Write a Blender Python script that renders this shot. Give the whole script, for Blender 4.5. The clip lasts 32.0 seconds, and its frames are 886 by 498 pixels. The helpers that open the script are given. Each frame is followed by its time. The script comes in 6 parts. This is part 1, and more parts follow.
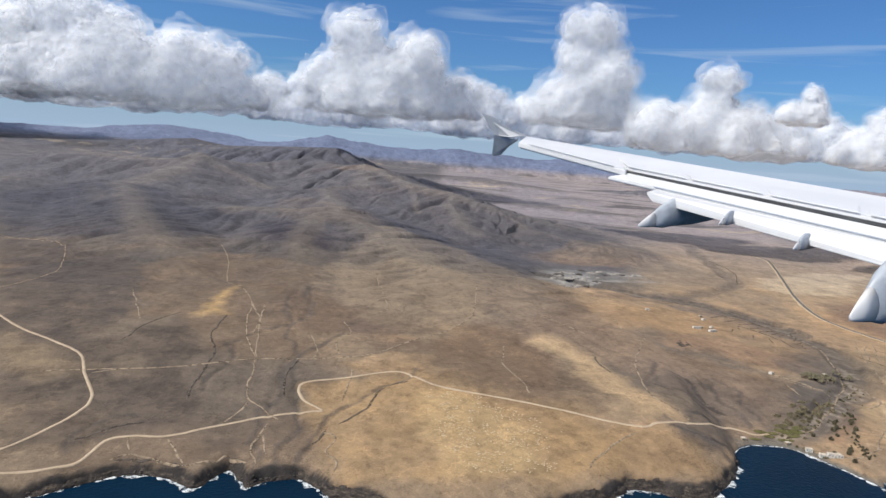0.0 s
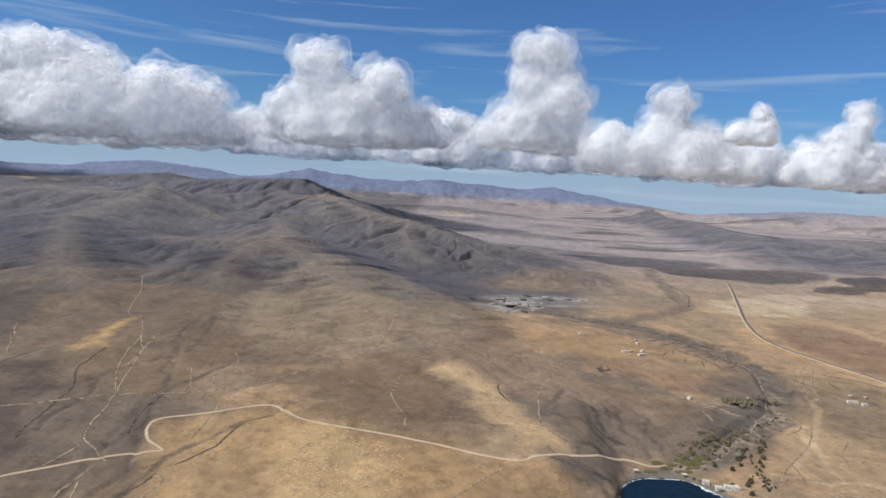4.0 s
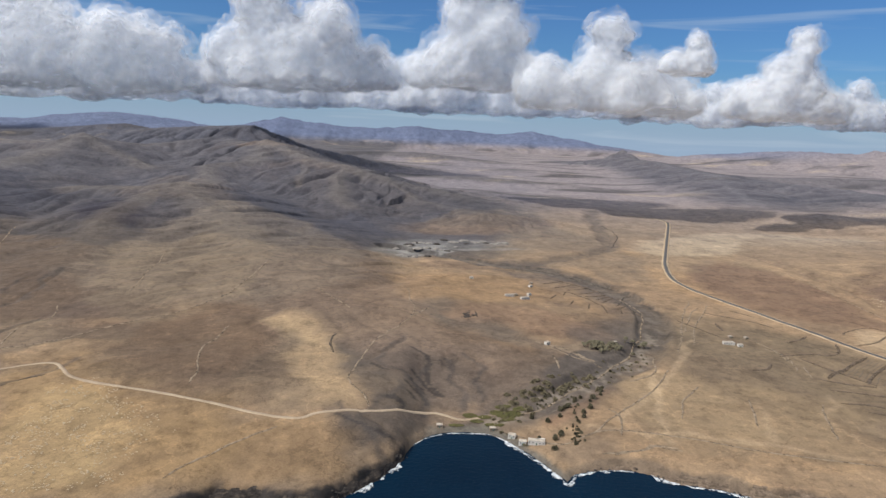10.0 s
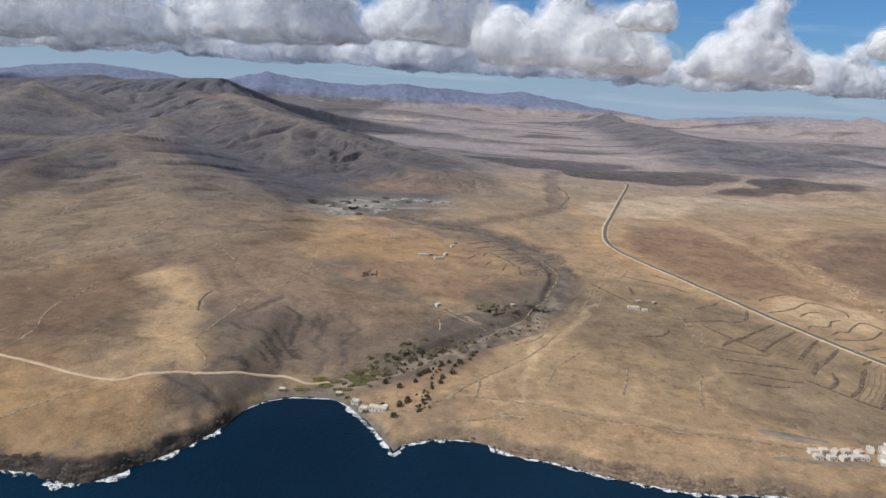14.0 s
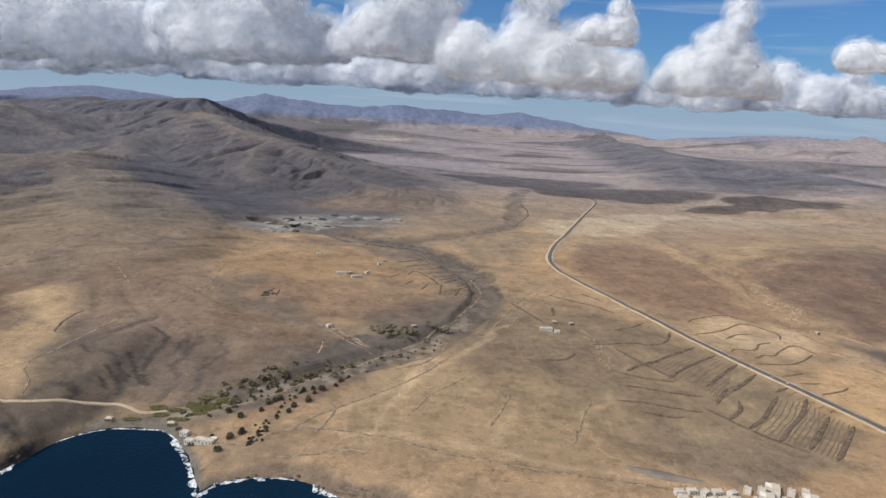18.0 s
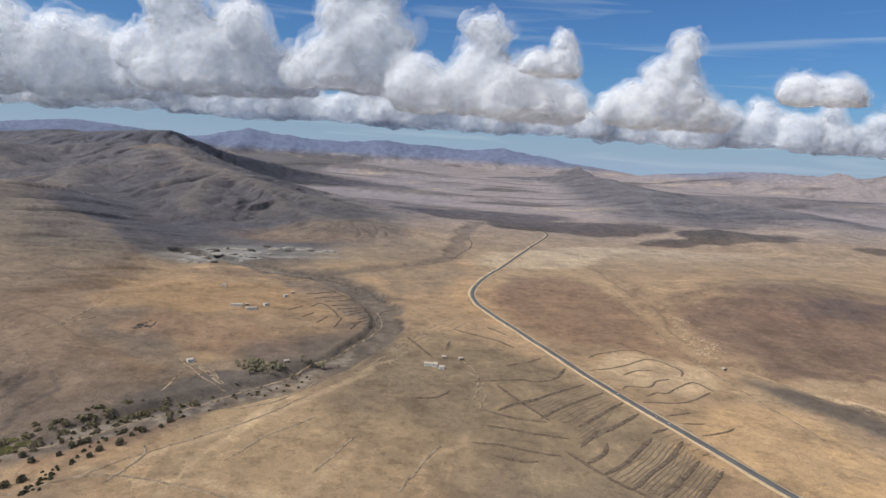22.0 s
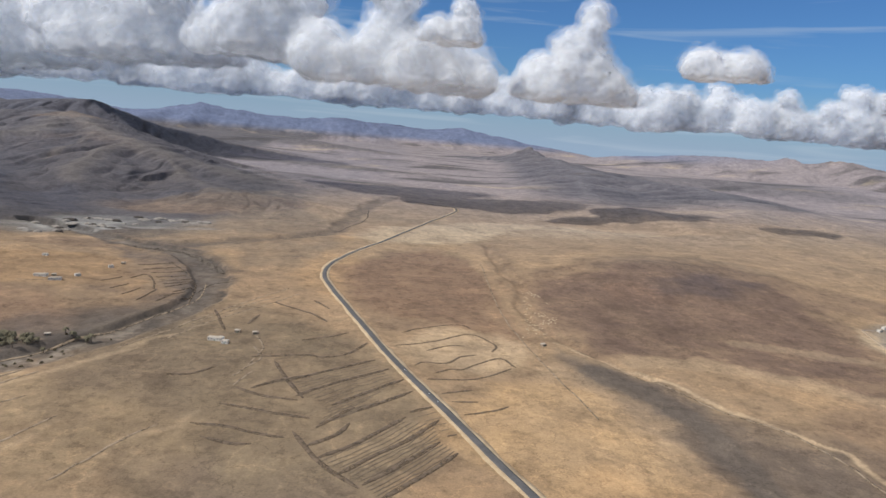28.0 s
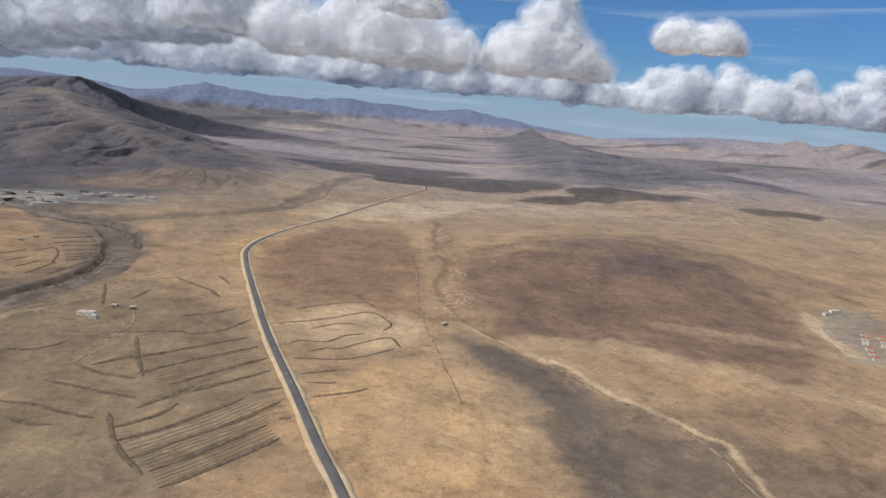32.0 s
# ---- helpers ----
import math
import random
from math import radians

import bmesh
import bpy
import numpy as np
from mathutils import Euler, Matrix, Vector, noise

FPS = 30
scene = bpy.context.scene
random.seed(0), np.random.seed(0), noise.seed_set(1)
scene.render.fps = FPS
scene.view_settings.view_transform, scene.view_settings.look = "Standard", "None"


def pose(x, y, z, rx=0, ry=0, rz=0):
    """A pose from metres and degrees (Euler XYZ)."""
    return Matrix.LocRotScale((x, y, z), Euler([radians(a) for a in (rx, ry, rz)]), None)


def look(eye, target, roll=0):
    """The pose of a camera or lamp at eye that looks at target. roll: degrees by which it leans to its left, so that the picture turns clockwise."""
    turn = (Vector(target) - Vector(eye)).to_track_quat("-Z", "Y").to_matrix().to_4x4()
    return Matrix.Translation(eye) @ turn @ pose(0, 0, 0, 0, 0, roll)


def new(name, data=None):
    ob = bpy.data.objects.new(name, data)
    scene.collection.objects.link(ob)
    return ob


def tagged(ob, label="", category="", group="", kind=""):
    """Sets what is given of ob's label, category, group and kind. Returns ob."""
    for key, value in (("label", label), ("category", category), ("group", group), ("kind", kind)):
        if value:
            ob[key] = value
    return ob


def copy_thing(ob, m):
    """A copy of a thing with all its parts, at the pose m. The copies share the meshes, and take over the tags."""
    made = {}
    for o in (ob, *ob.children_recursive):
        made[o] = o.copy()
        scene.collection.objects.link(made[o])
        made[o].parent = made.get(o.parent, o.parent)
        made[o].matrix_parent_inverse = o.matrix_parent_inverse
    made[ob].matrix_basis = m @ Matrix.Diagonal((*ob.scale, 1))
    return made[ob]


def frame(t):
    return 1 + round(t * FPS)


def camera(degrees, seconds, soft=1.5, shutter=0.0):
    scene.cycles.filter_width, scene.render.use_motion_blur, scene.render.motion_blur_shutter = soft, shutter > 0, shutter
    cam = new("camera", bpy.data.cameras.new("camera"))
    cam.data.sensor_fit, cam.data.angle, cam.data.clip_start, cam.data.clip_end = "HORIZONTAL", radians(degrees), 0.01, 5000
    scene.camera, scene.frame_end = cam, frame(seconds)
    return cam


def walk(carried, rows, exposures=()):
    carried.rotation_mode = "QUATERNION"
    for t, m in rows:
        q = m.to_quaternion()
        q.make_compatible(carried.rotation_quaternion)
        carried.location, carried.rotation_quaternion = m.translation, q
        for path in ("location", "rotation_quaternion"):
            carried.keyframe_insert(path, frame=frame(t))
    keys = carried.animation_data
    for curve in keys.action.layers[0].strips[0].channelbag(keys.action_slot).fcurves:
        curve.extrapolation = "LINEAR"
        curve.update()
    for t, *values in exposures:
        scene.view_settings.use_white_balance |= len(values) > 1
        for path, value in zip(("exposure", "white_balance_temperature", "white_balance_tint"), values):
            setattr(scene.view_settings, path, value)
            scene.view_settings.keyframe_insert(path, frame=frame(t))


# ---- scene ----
cam = camera(70.6, 32.0)
METRES, EYE, TILT, LEAN, TURN = 560.0, 149.0, -8.8, -4.5, 0.0
ROWS = [
    (0.0, 0.0, 0.0, 0.0, -0.0, 0.0, 0.0),
    (0.5, 0.0156, 0.0071, -0.0015, 0.11, 0.31, 0.23),
    (1.0, 0.0312, 0.0134, -0.0037, 0.09, 1.03, 0.35),
    (1.5, 0.0467, 0.0198, -0.0046, -0.02, 1.82, 0.44),
    (2.0, 0.0624, 0.0246, -0.0066, -0.26, 2.42, 0.31),
    (2.5, 0.0776, 0.0309, -0.0085, -0.48, 2.59, 0.31),
    (3.0, 0.0926, 0.0378, -0.0098, -0.6, 3.03, 0.7),
    (3.5, 0.1084, 0.0427, -0.0115, -0.59, 3.11, 0.96),
    (5.5, 0.1681, 0.0671, -0.0172, -0.41, 1.67, 1.47),
    (6.0, 0.1837, 0.0733, -0.0186, -0.35, 1.49, 1.72),
    (6.5, 0.1985, 0.0772, -0.0198, -0.64, 0.3, 1.7),
    (7.0, 0.2132, 0.083, -0.0215, -0.56, -1.83, 2.02),
    (7.5, 0.2291, 0.0913, -0.0224, -0.66, -3.58, 1.22),
    (8.0, 0.244, 0.0965, -0.0235, -1.04, -3.72, 1.78),
    (8.5, 0.2592, 0.1026, -0.0246, -1.09, -3.53, 1.5),
    (9.0, 0.2742, 0.1075, -0.0255, -1.27, -2.8, 1.52),
    (9.5, 0.2888, 0.1122, -0.0273, -1.41, -2.21, 1.84),
    (10.0, 0.3033, 0.1165, -0.0288, -1.26, -1.79, 2.35),
    (10.5, 0.3182, 0.1213, -0.0305, -0.91, -1.65, 2.58),
    (11.0, 0.3332, 0.1255, -0.0317, -1.16, -1.72, 1.61),
    (11.5, 0.3482, 0.1297, -0.0328, -1.29, -2.39, 1.43),
    (12.0, 0.3634, 0.133, -0.0345, -1.27, -2.98, 2.23),
    (12.5, 0.3782, 0.138, -0.0353, -1.21, -3.45, 1.7),
    (13.0, 0.3927, 0.1426, -0.0366, -1.47, -3.68, 1.76),
    (13.5, 0.4074, 0.1467, -0.038, -1.56, -4.26, 1.72),
    (14.0, 0.4221, 0.1514, -0.0397, -1.57, -5.33, 1.37),
    (14.5, 0.4369, 0.1564, -0.0411, -1.6, -6.06, 1.22),
    (16.5, 0.496, 0.1789, -0.0464, -0.71, -3.28, 2.31),
    (17.0, 0.511, 0.1837, -0.0477, -0.73, -2.96, 2.09),
    (17.5, 0.5254, 0.1875, -0.0494, -0.97, -2.91, 1.59),
    (18.0, 0.5397, 0.1924, -0.051, -0.98, -3.38, 1.45),
    (18.5, 0.5544, 0.1983, -0.0519, -0.79, -3.42, 1.91),
    (19.0, 0.5688, 0.2032, -0.0532, -0.85, -2.35, 1.88),
    (19.5, 0.5835, 0.2052, -0.0543, -1.01, -1.06, 1.76),
    (20.0, 0.5975, 0.2081, -0.056, -1.07, -0.44, 1.74),
    (20.5, 0.6121, 0.2132, -0.0572, -1.19, -0.27, 1.68),
    (21.0, 0.6262, 0.2162, -0.0588, -1.35, -0.35, 1.36),
    (21.5, 0.6408, 0.2215, -0.0601, -1.33, -0.54, 1.22),
    (22.0, 0.6555, 0.2257, -0.0612, -1.73, -0.18, 1.25),
    (22.5, 0.6697, 0.2289, -0.0628, -1.99, 0.29, 1.15),
    (23.0, 0.6844, 0.2331, -0.0641, -2.21, 0.73, 1.31),
    (23.5, 0.6984, 0.236, -0.0662, -2.59, 0.85, 1.13),
    (24.0, 0.7127, 0.2394, -0.0673, -2.9, 0.5, 0.99),
    (24.5, 0.7272, 0.2429, -0.069, -2.6, 0.23, 1.32),
    (25.0, 0.7421, 0.2492, -0.0704, -2.86, 0.29, 0.92),
    (25.5, 0.7567, 0.2523, -0.0717, -3.37, 0.78, 0.8),
    (26.0, 0.7704, 0.2536, -0.0732, -4.0, 0.81, 0.74),
    (26.5, 0.7849, 0.258, -0.0752, -4.31, -0.1, 0.44),
    (28.5, 0.8435, 0.2702, -0.0814, -4.3, -2.37, 0.7),
    (29.0, 0.858, 0.2758, -0.0835, -3.71, -2.86, 0.45),
    (29.5, 0.8724, 0.2793, -0.0844, -4.02, -3.08, 0.18),
    (30.0, 0.8879, 0.2808, -0.0859, -3.73, -3.82, 0.44),
    (30.5, 0.9019, 0.2867, -0.0871, -3.56, -4.42, 0.63),
    (31.0, 0.9172, 0.2904, -0.0892, -3.29, -4.18, 0.49),
    (31.5, 0.9323, 0.2939, -0.0905, -3.34, -3.64, 0.57),
    (32.0, 0.9467, 0.2973, -0.092, -3.1, -3.45, 0.22),
]
walk(cam, [(t, pose(0, 0, EYE, TILT, LEAN, TURN) @ pose(METRES * x, METRES * y, METRES * z, 90 + pitch, roll, yaw)) for t, x, y, z, yaw, pitch, roll in ROWS], [(0.0, 0.2), (3.0, 0.16), (7.0, 0.0), (20.0, 0.0), (32.0, -0.05)])

# ---------------------------------------------------------------- light
SUN_ELEVATION, SUN_X, SUN_Y = 46.0, -0.94, -0.34
world = bpy.data.worlds.new("sky")
scene.world = world
world.use_nodes = True
wn, wl = world.node_tree.nodes, world.node_tree.links
wn.clear()
w_out = wn.new("ShaderNodeOutputWorld")
w_bg = wn.new("ShaderNodeBackground")
w_sky = wn.new("ShaderNodeTexSky")
w_sky.sky_type = "NISHITA"
w_sky.sun_disc = False
w_sky.sun_elevation = radians(SUN_ELEVATION)
w_sky.sun_rotation = math.atan2(SUN_X, SUN_Y)
w_sky.air_density, w_sky.dust_density, w_sky.ozone_density = 1.0, 0.6, 2.0
w_bg.inputs["Strength"].default_value = 0.122
w_co = wn.new("ShaderNodeTexCoord")
w_sep = wn.new("ShaderNodeSeparateXYZ")
wl.new(w_co.outputs["Generated"], w_sep.inputs[0])
# distant sea and horizon air below and just above the skyline
w_ramp = wn.new("ShaderNodeMapRange")
w_ramp.interpolation_type = "SMOOTHSTEP"
w_ramp.inputs["From Min"].default_value, w_ramp.inputs["From Max"].default_value = -0.02, 0.11
w_ramp.inputs["To Min"].default_value, w_ramp.inputs["To Max"].default_value = 0.92, 0.0
wl.new(w_sep.outputs["Z"], w_ramp.inputs["Value"])
w_mix = wn.new("ShaderNodeMix")
w_mix.data_type = "RGBA"
w_mix.inputs["B"].default_value = (2.7, 3.6, 4.85, 1)
wl.new(w_ramp.outputs[0], w_mix.inputs["Factor"])
w_tint = wn.new("ShaderNodeMix")
w_tint.data_type, w_tint.blend_type = "RGBA", "MULTIPLY"
w_tint.inputs["Factor"].default_value = 1.0
w_tint.inputs["B"].default_value = (0.285, 0.485, 0.745, 1)
wl.new(w_sky.outputs[0], w_tint.inputs["A"])
wl.new(w_tint.outputs["Result"], w_mix.inputs["A"])
# thin high cirrus streaks
w_map = wn.new("ShaderNodeMapping")
w_map.inputs["Scale"].default_value = (1.6, 1.6, 26.0)
w_map.inputs["Rotation"].default_value = (0.0, radians(5), 0.0)
wl.new(w_co.outputs["Generated"], w_map.inputs[0])
w_noise = wn.new("ShaderNodeTexNoise")
w_noise.inputs["Scale"].default_value, w_noise.inputs["Detail"].default_value = 2.2, 6.0
w_noise.inputs["Distortion"].default_value = 0.6
wl.new(w_map.outputs[0], w_noise.inputs["Vector"])
w_cir = wn.new("ShaderNodeMapRange")
w_cir.inputs["From Min"].default_value, w_cir.inputs["From Max"].default_value = 0.56, 0.80
w_cir.inputs["To Min"].default_value, w_cir.inputs["To Max"].default_value = 0.0, 0.4
wl.new(w_noise.outputs["Fac"], w_cir.inputs["Value"])
# unseen broken cloud overhead, above the view, added to brighten the fill light
w_map3 = wn.new("ShaderNodeMapping")
w_map3.inputs["Scale"].default_value = (1.0, 1.0, 1.6)
wl.new(w_co.outputs["Generated"], w_map3.inputs[0])
w_noise3 = wn.new("ShaderNodeTexNoise")
w_noise3.inputs["Scale"].default_value, w_noise3.inputs["Detail"].default_value = 4.5, 7.0
wl.new(w_map3.outputs[0], w_noise3.inputs["Vector"])
w_cum = wn.new("ShaderNodeMapRange")
w_cum.inputs["From Min"].default_value, w_cum.inputs["From Max"].default_value = 0.36, 0.52
wl.new(w_noise3.outputs["Fac"], w_cum.inputs["Value"])
w_up = wn.new("ShaderNodeMapRange")
w_up.interpolation_type = "SMOOTHSTEP"
w_up.inputs["From Min"].default_value, w_up.inputs["From Max"].default_value = 0.42, 0.62
wl.new(w_sep.outputs["Z"], w_up.inputs["Value"])
w_mul = wn.new("ShaderNodeMath")
w_mul.operation = "MULTIPLY"
wl.new(w_cum.outputs[0], w_mul.inputs[0])
wl.new(w_up.outputs[0], w_mul.inputs[1])
w_mix3 = wn.new("ShaderNodeMix")
w_mix3.data_type = "RGBA"
w_mix3.inputs["B"].default_value = (9.6, 9.7, 9.9, 1)
wl.new(w_mul.outputs[0], w_mix3.inputs["Factor"])
wl.new(w_mix.outputs["Result"], w_mix3.inputs["A"])
w_mix2 = wn.new("ShaderNodeMix")
w_mix2.data_type = "RGBA"
w_mix2.inputs["B"].default_value = (4.6, 5.3, 6.0, 1)
wl.new(w_cir.outputs[0], w_mix2.inputs["Factor"])
wl.new(w_mix3.outputs["Result"], w_mix2.inputs["A"])
wl.new(w_mix2.outputs["Result"], w_bg.inputs["Color"])
wl.new(w_bg.outputs[0], w_out.inputs[0])

sun = new("sun", bpy.data.lights.new("sun", "SUN"))
sun.data.energy, sun.data.angle, sun.data.color = 3.75, radians(0.7), (1.0, 0.95, 0.88)
_h = math.cos(radians(SUN_ELEVATION))
sun.matrix_world = look((SUN_X * _h * 3000, SUN_Y * _h * 3000, math.sin(radians(SUN_ELEVATION)) * 3000), (0, 0, 0))


# ---------------------------------------------------------------- numeric noise
def _hash(i, j, seed):
    n = (i * 374761393 + j * 668265263 + seed * 1442695041) & 0x7FFFFFFF
    n = ((n ^ (n >> 13)) * 1274126177) & 0x7FFFFFFF
    return ((n ^ (n >> 16)) & 0xFFFF) / 65535.0


def perlin(x, y, seed=0):
    """Gradient noise in about -1..1 on arrays."""
    x, y = np.asarray(x, float), np.asarray(y, float)
    i, j = np.floor(x).astype(np.int64), np.floor(y).astype(np.int64)
    u, v = x - i, y - j
    fu, fv = u * u * u * (u * (u * 6 - 15) + 10), v * v * v * (v * (v * 6 - 15) + 10)

    def g(a, b):
        t = _hash(i + a, j + b, seed) * 2 * np.pi
        return np.cos(t) * (u - a) + np.sin(t) * (v - b)
    top = g(0, 0) * (1 - fu) + g(1, 0) * fu
    low = g(0, 1) * (1 - fu) + g(1, 1) * fu
    return 1.5 * (top * (1 - fv) + low * fv)


def fbm(x, y, octaves=4, seed=0, gain=0.5):
    total, amp, norm = 0.0, 1.0, 0.0
    for k in range(octaves):
        total = total + amp * perlin(x * 2 ** k, y * 2 ** k, seed + 17 * k)
        norm += amp
        amp *= gain
    return total / norm


def ridged(x, y, octaves=4, seed=0, gain=0.5):
    total, amp, norm = 0.0, 1.0, 0.0
    for k in range(octaves):
        total = total + amp * (1 - np.abs(perlin(x * 2 ** k, y * 2 ** k, seed + 31 * k)) * 1.6)
        norm += amp
        amp *= gain
    return total / norm


def smooth(a, b, v):
    t = np.clip((v - a) / (b - a), 0, 1)
    return t * t * (3 - 2 * t)


def to_line(x, y, pts):
    """Distance from arrays of points to a polyline."""
    best = np.full(np.shape(x), 1e9)
    for (ax, ay), (bx, by) in zip(pts[:-1], pts[1:]):
        dx, dy = bx - ax, by - ay
        t = np.clip(((x - ax) * dx + (y - ay) * dy) / (dx * dx + dy * dy + 1e-9), 0, 1)
        best = np.minimum(best, np.hypot(x - ax - t * dx, y - ay - t * dy))
    return best


def glide(pts, step):
    """A polyline rounded by Catmull-Rom and cut into even steps."""
    p = [np.array(q, float) for q in pts]
    p = [2 * p[0] - p[1]] + p + [2 * p[-1] - p[-2]]
    fine = []
    for a, b, c, d in zip(p[:-3], p[1:-2], p[2:-1], p[3:]):
        n = max(2, int(np.linalg.norm(c - b) / step * 2))
        for t in np.linspace(0, 1, n, endpoint=False):
            fine.append(0.5 * (2 * b + (c - a) * t + (2 * a - 5 * b + 4 * c - d) * t * t + (3 * b - 3 * c + d - a) * t ** 3))
    fine = np.array(fine + [p[-2]])
    run = np.concatenate([[0], np.cumsum(np.linalg.norm(np.diff(fine, axis=0), axis=1))])
    at = np.linspace(0, run[-1], max(2, int(run[-1] / step) + 1))
    return np.stack([np.interp(at, run, fine[:, 0]), np.interp(at, run, fine[:, 1])], 1)


# ---------------------------------------------------------------- the plan
COAST = [(-900, 60), (-400, 130), (-260, 190), (-155, 232), (-131, 252), (-120, 255), (-107, 253), (-95, 247), (-91, 255), (-85, 264),
         (-77, 256), (-73, 251), (-67, 257), (-53, 261), (-44, 255), (-35, 248), (0, 238), (50, 243), (89, 264), (99, 273),
         (112, 272), (128, 267), (138, 271), (150, 284), (160, 295), (167, 308), (171, 320), (177, 327), (188, 332), (205, 332),
         (213, 326), (222, 313), (230, 299), (234, 291), (238, 298), (250, 302), (265, 302), (280, 293), (298, 288), (316, 280),
         (344, 273), (371, 273), (388, 268), (430, 256), (500, 235), (700, 180), (1200, 90), (3000, -400)]
CLIFF = [(-900, 9), (-160, 8), (-60, 8), (60, 9.5), (140, 10), (163, 8), (177, 1.8), (215, 1.0), (232, 1.4), (255, 4.5), (290, 7), (400, 7), (3000, 7)]
WADI = [(207, 336), (222, 348), (248, 369), (284, 404), (306, 425), (330, 463), (346, 505), (354, 540), (347, 583), (326, 632), (302, 672),
        (270, 690), (237, 705), (196, 735), (130, 760)]
WADI_UP = [(290, 715), (360, 770), (412, 836), (429, 955), (450, 1084), (475, 1160)]
GULLIES = [[(-53, 262), (-52, 284), (-47, 318), (-29, 344), (-6, 378)], [(-73, 252), (-83, 300), (-84, 350), (-87, 384), (-74, 408), (-60, 440)],
           [(-150, 262), (-162, 278), (-155, 291), (-141, 296)], [(-68, 258), (-62, 300), (-90, 400), (-120, 520)],
           [(-120, 330), (-130, 400), (-95, 470), (-110, 560)], [(160, 296), (150, 330), (160, 360)], [(176, 360), (150, 390), (165, 430)],
           [(174, 340), (170, 365), (177, 396)], [(190, 352), (193, 380), (186, 412)], [(203, 360), (207, 390), (200, 415)], [(160, 312), (146, 322), (138, 336)],
           [(577, 800), (570, 640), (566, 560), (577, 495), (610, 440)]]
# hills: x, y, height, half-widths along and across, turn of the long axis
HILLS = [(-1906, 3546, 12, 420, 260, 0), (1400, 1900, 26, 420, 150, 150), (800, 740, 9, 200, 140, 20), (1250, 900, 18, 300, 180, 20),
         (140, 345, 7, 56, 32, 30), (185, 400, 7, 40, 46, 0), (60, 330, 5, 70, 60, 0), (22, 372, 4, 40, 26, 20),
         (150, 2650, 34, 420, 90, 160), (520, 2100, 12, 300, 70, 150), (330, 1700, 12, 260, 60, 165), (1800, 1900, 40, 500, 200, 150), (700, 670, 13, 120, 100, 10), (860, 1110, 18, 160, 90, 140)]
# ridges: half-width, then crest points x, y, height above the sea
RIDGES = [(340, [(-340, 1720, 104), (-250, 1570, 98), (-171, 1478, 105), (-100, 1395, 86), (-40, 1330, 73), (15, 1270, 71), (60, 1235, 62), (110, 1215, 50), (180, 1200, 36), (260, 1150, 25), (330, 1080, 14)]),
          (210, [(-171, 1478, 100), (-155, 1295, 70), (-222, 1220, 64), (-180, 1100, 42)]),
          (140, [(20, 1245, 66), (30, 1120, 52), (44, 1032, 39), (66, 978, 28), (96, 930, 14)]),
          (100, [(-60, 1310, 72), (-50, 1180, 52), (-30, 1090, 30)]),
          (110, [(95, 1222, 52), (140, 1130, 34), (175, 1070, 22)]),
          (130, [(185, 1085, 24), (262, 982, 23), (330, 998, 19), (400, 985, 12)]),
          (250, [(-300, 930, 46), (-212, 925, 49), (-160, 926, 57), (-110, 838, 50), (-55, 765, 37), (-8, 690, 28), (46, 585, 24), (95, 508, 17)]),
          (170, [(-165, 915, 52), (-168, 800, 44), (-156, 735, 43), (-140, 650, 29), (-126, 562, 20)]),
          (190, [(-545, 1085, 54), (-420, 860, 42), (-330, 714, 38), (-250, 610, 24)]),
          (320, [(-900, 1560, 80), (-640, 1430, 86), (-524, 1375, 98), (-545, 1235, 70), (-552, 1085, 48), (-480, 940, 42)]),
          (200, [(-524, 1375, 102), (-430, 1320, 72), (-345, 1270, 54)]),
          (240, [(-524, 1375, 98), (-480, 1560, 84), (-347, 1703, 106)]),
          (300, [(-760, 1100, 48), (-800, 900, 40), (-640, 760, 32)]),
          (340, [(-900, 2250, 104), (-640, 2080, 120), (-480, 1950, 129), (-370, 1880, 135), (-299, 1844, 137), (-235, 1895, 110), (-150, 1935, 80), (-40, 1985, 58), (80, 2015, 40), (260, 2030, 22)]),
          (440, [(-2100, 2600, 50), (-1500, 2800, 84), (-1142, 2890, 124), (-900, 2840, 92), (-640, 2650, 84)]),
          (170, [(1000, 2950, 50), (1061, 2890, 99), (1100, 2820, 62)]),
          (270, [(860, 2980, 34), (1061, 2890, 64), (1078, 2500, 62), (1040, 2150, 52), (985, 1800, 55), (900, 1540, 41), (850, 1330, 20)]),
          (300, [(985, 1780, 48), (1180, 1560, 44), (1150, 1300, 36), (1060, 1080, 26)])]
# the far ranges on the skyline: crest points x, y, height
RANGES = [[(-3600, 3100, 120), (-2255, 3995, 122), (-2108, 4086, 160), (-1829, 4239, 186), (-1549, 4369, 165), (-1326, 4458, 130)],
          [(-1326, 4458, 120), (-1156, 4516, 132), (-1015, 4559, 165), (-841, 4605, 205), (-684, 4641, 186), (-492, 4677, 166), (-176, 4719, 158),
           (115, 4720, 186), (436, 4720, 160), (682, 4710, 154), (963, 4688, 172), (1203, 4645, 140), (1456, 4586, 100), (1700, 4540, 70)],
          [(1500, 3650, 50), (1706, 3574, 78), (1974, 3470, 108), (2222, 3350, 124), (2404, 3247, 118), (2474, 3203, 150), (2530, 3167, 115),
           (2642, 3089, 147), (2699, 3047, 140), (2900, 2900, 100)]]


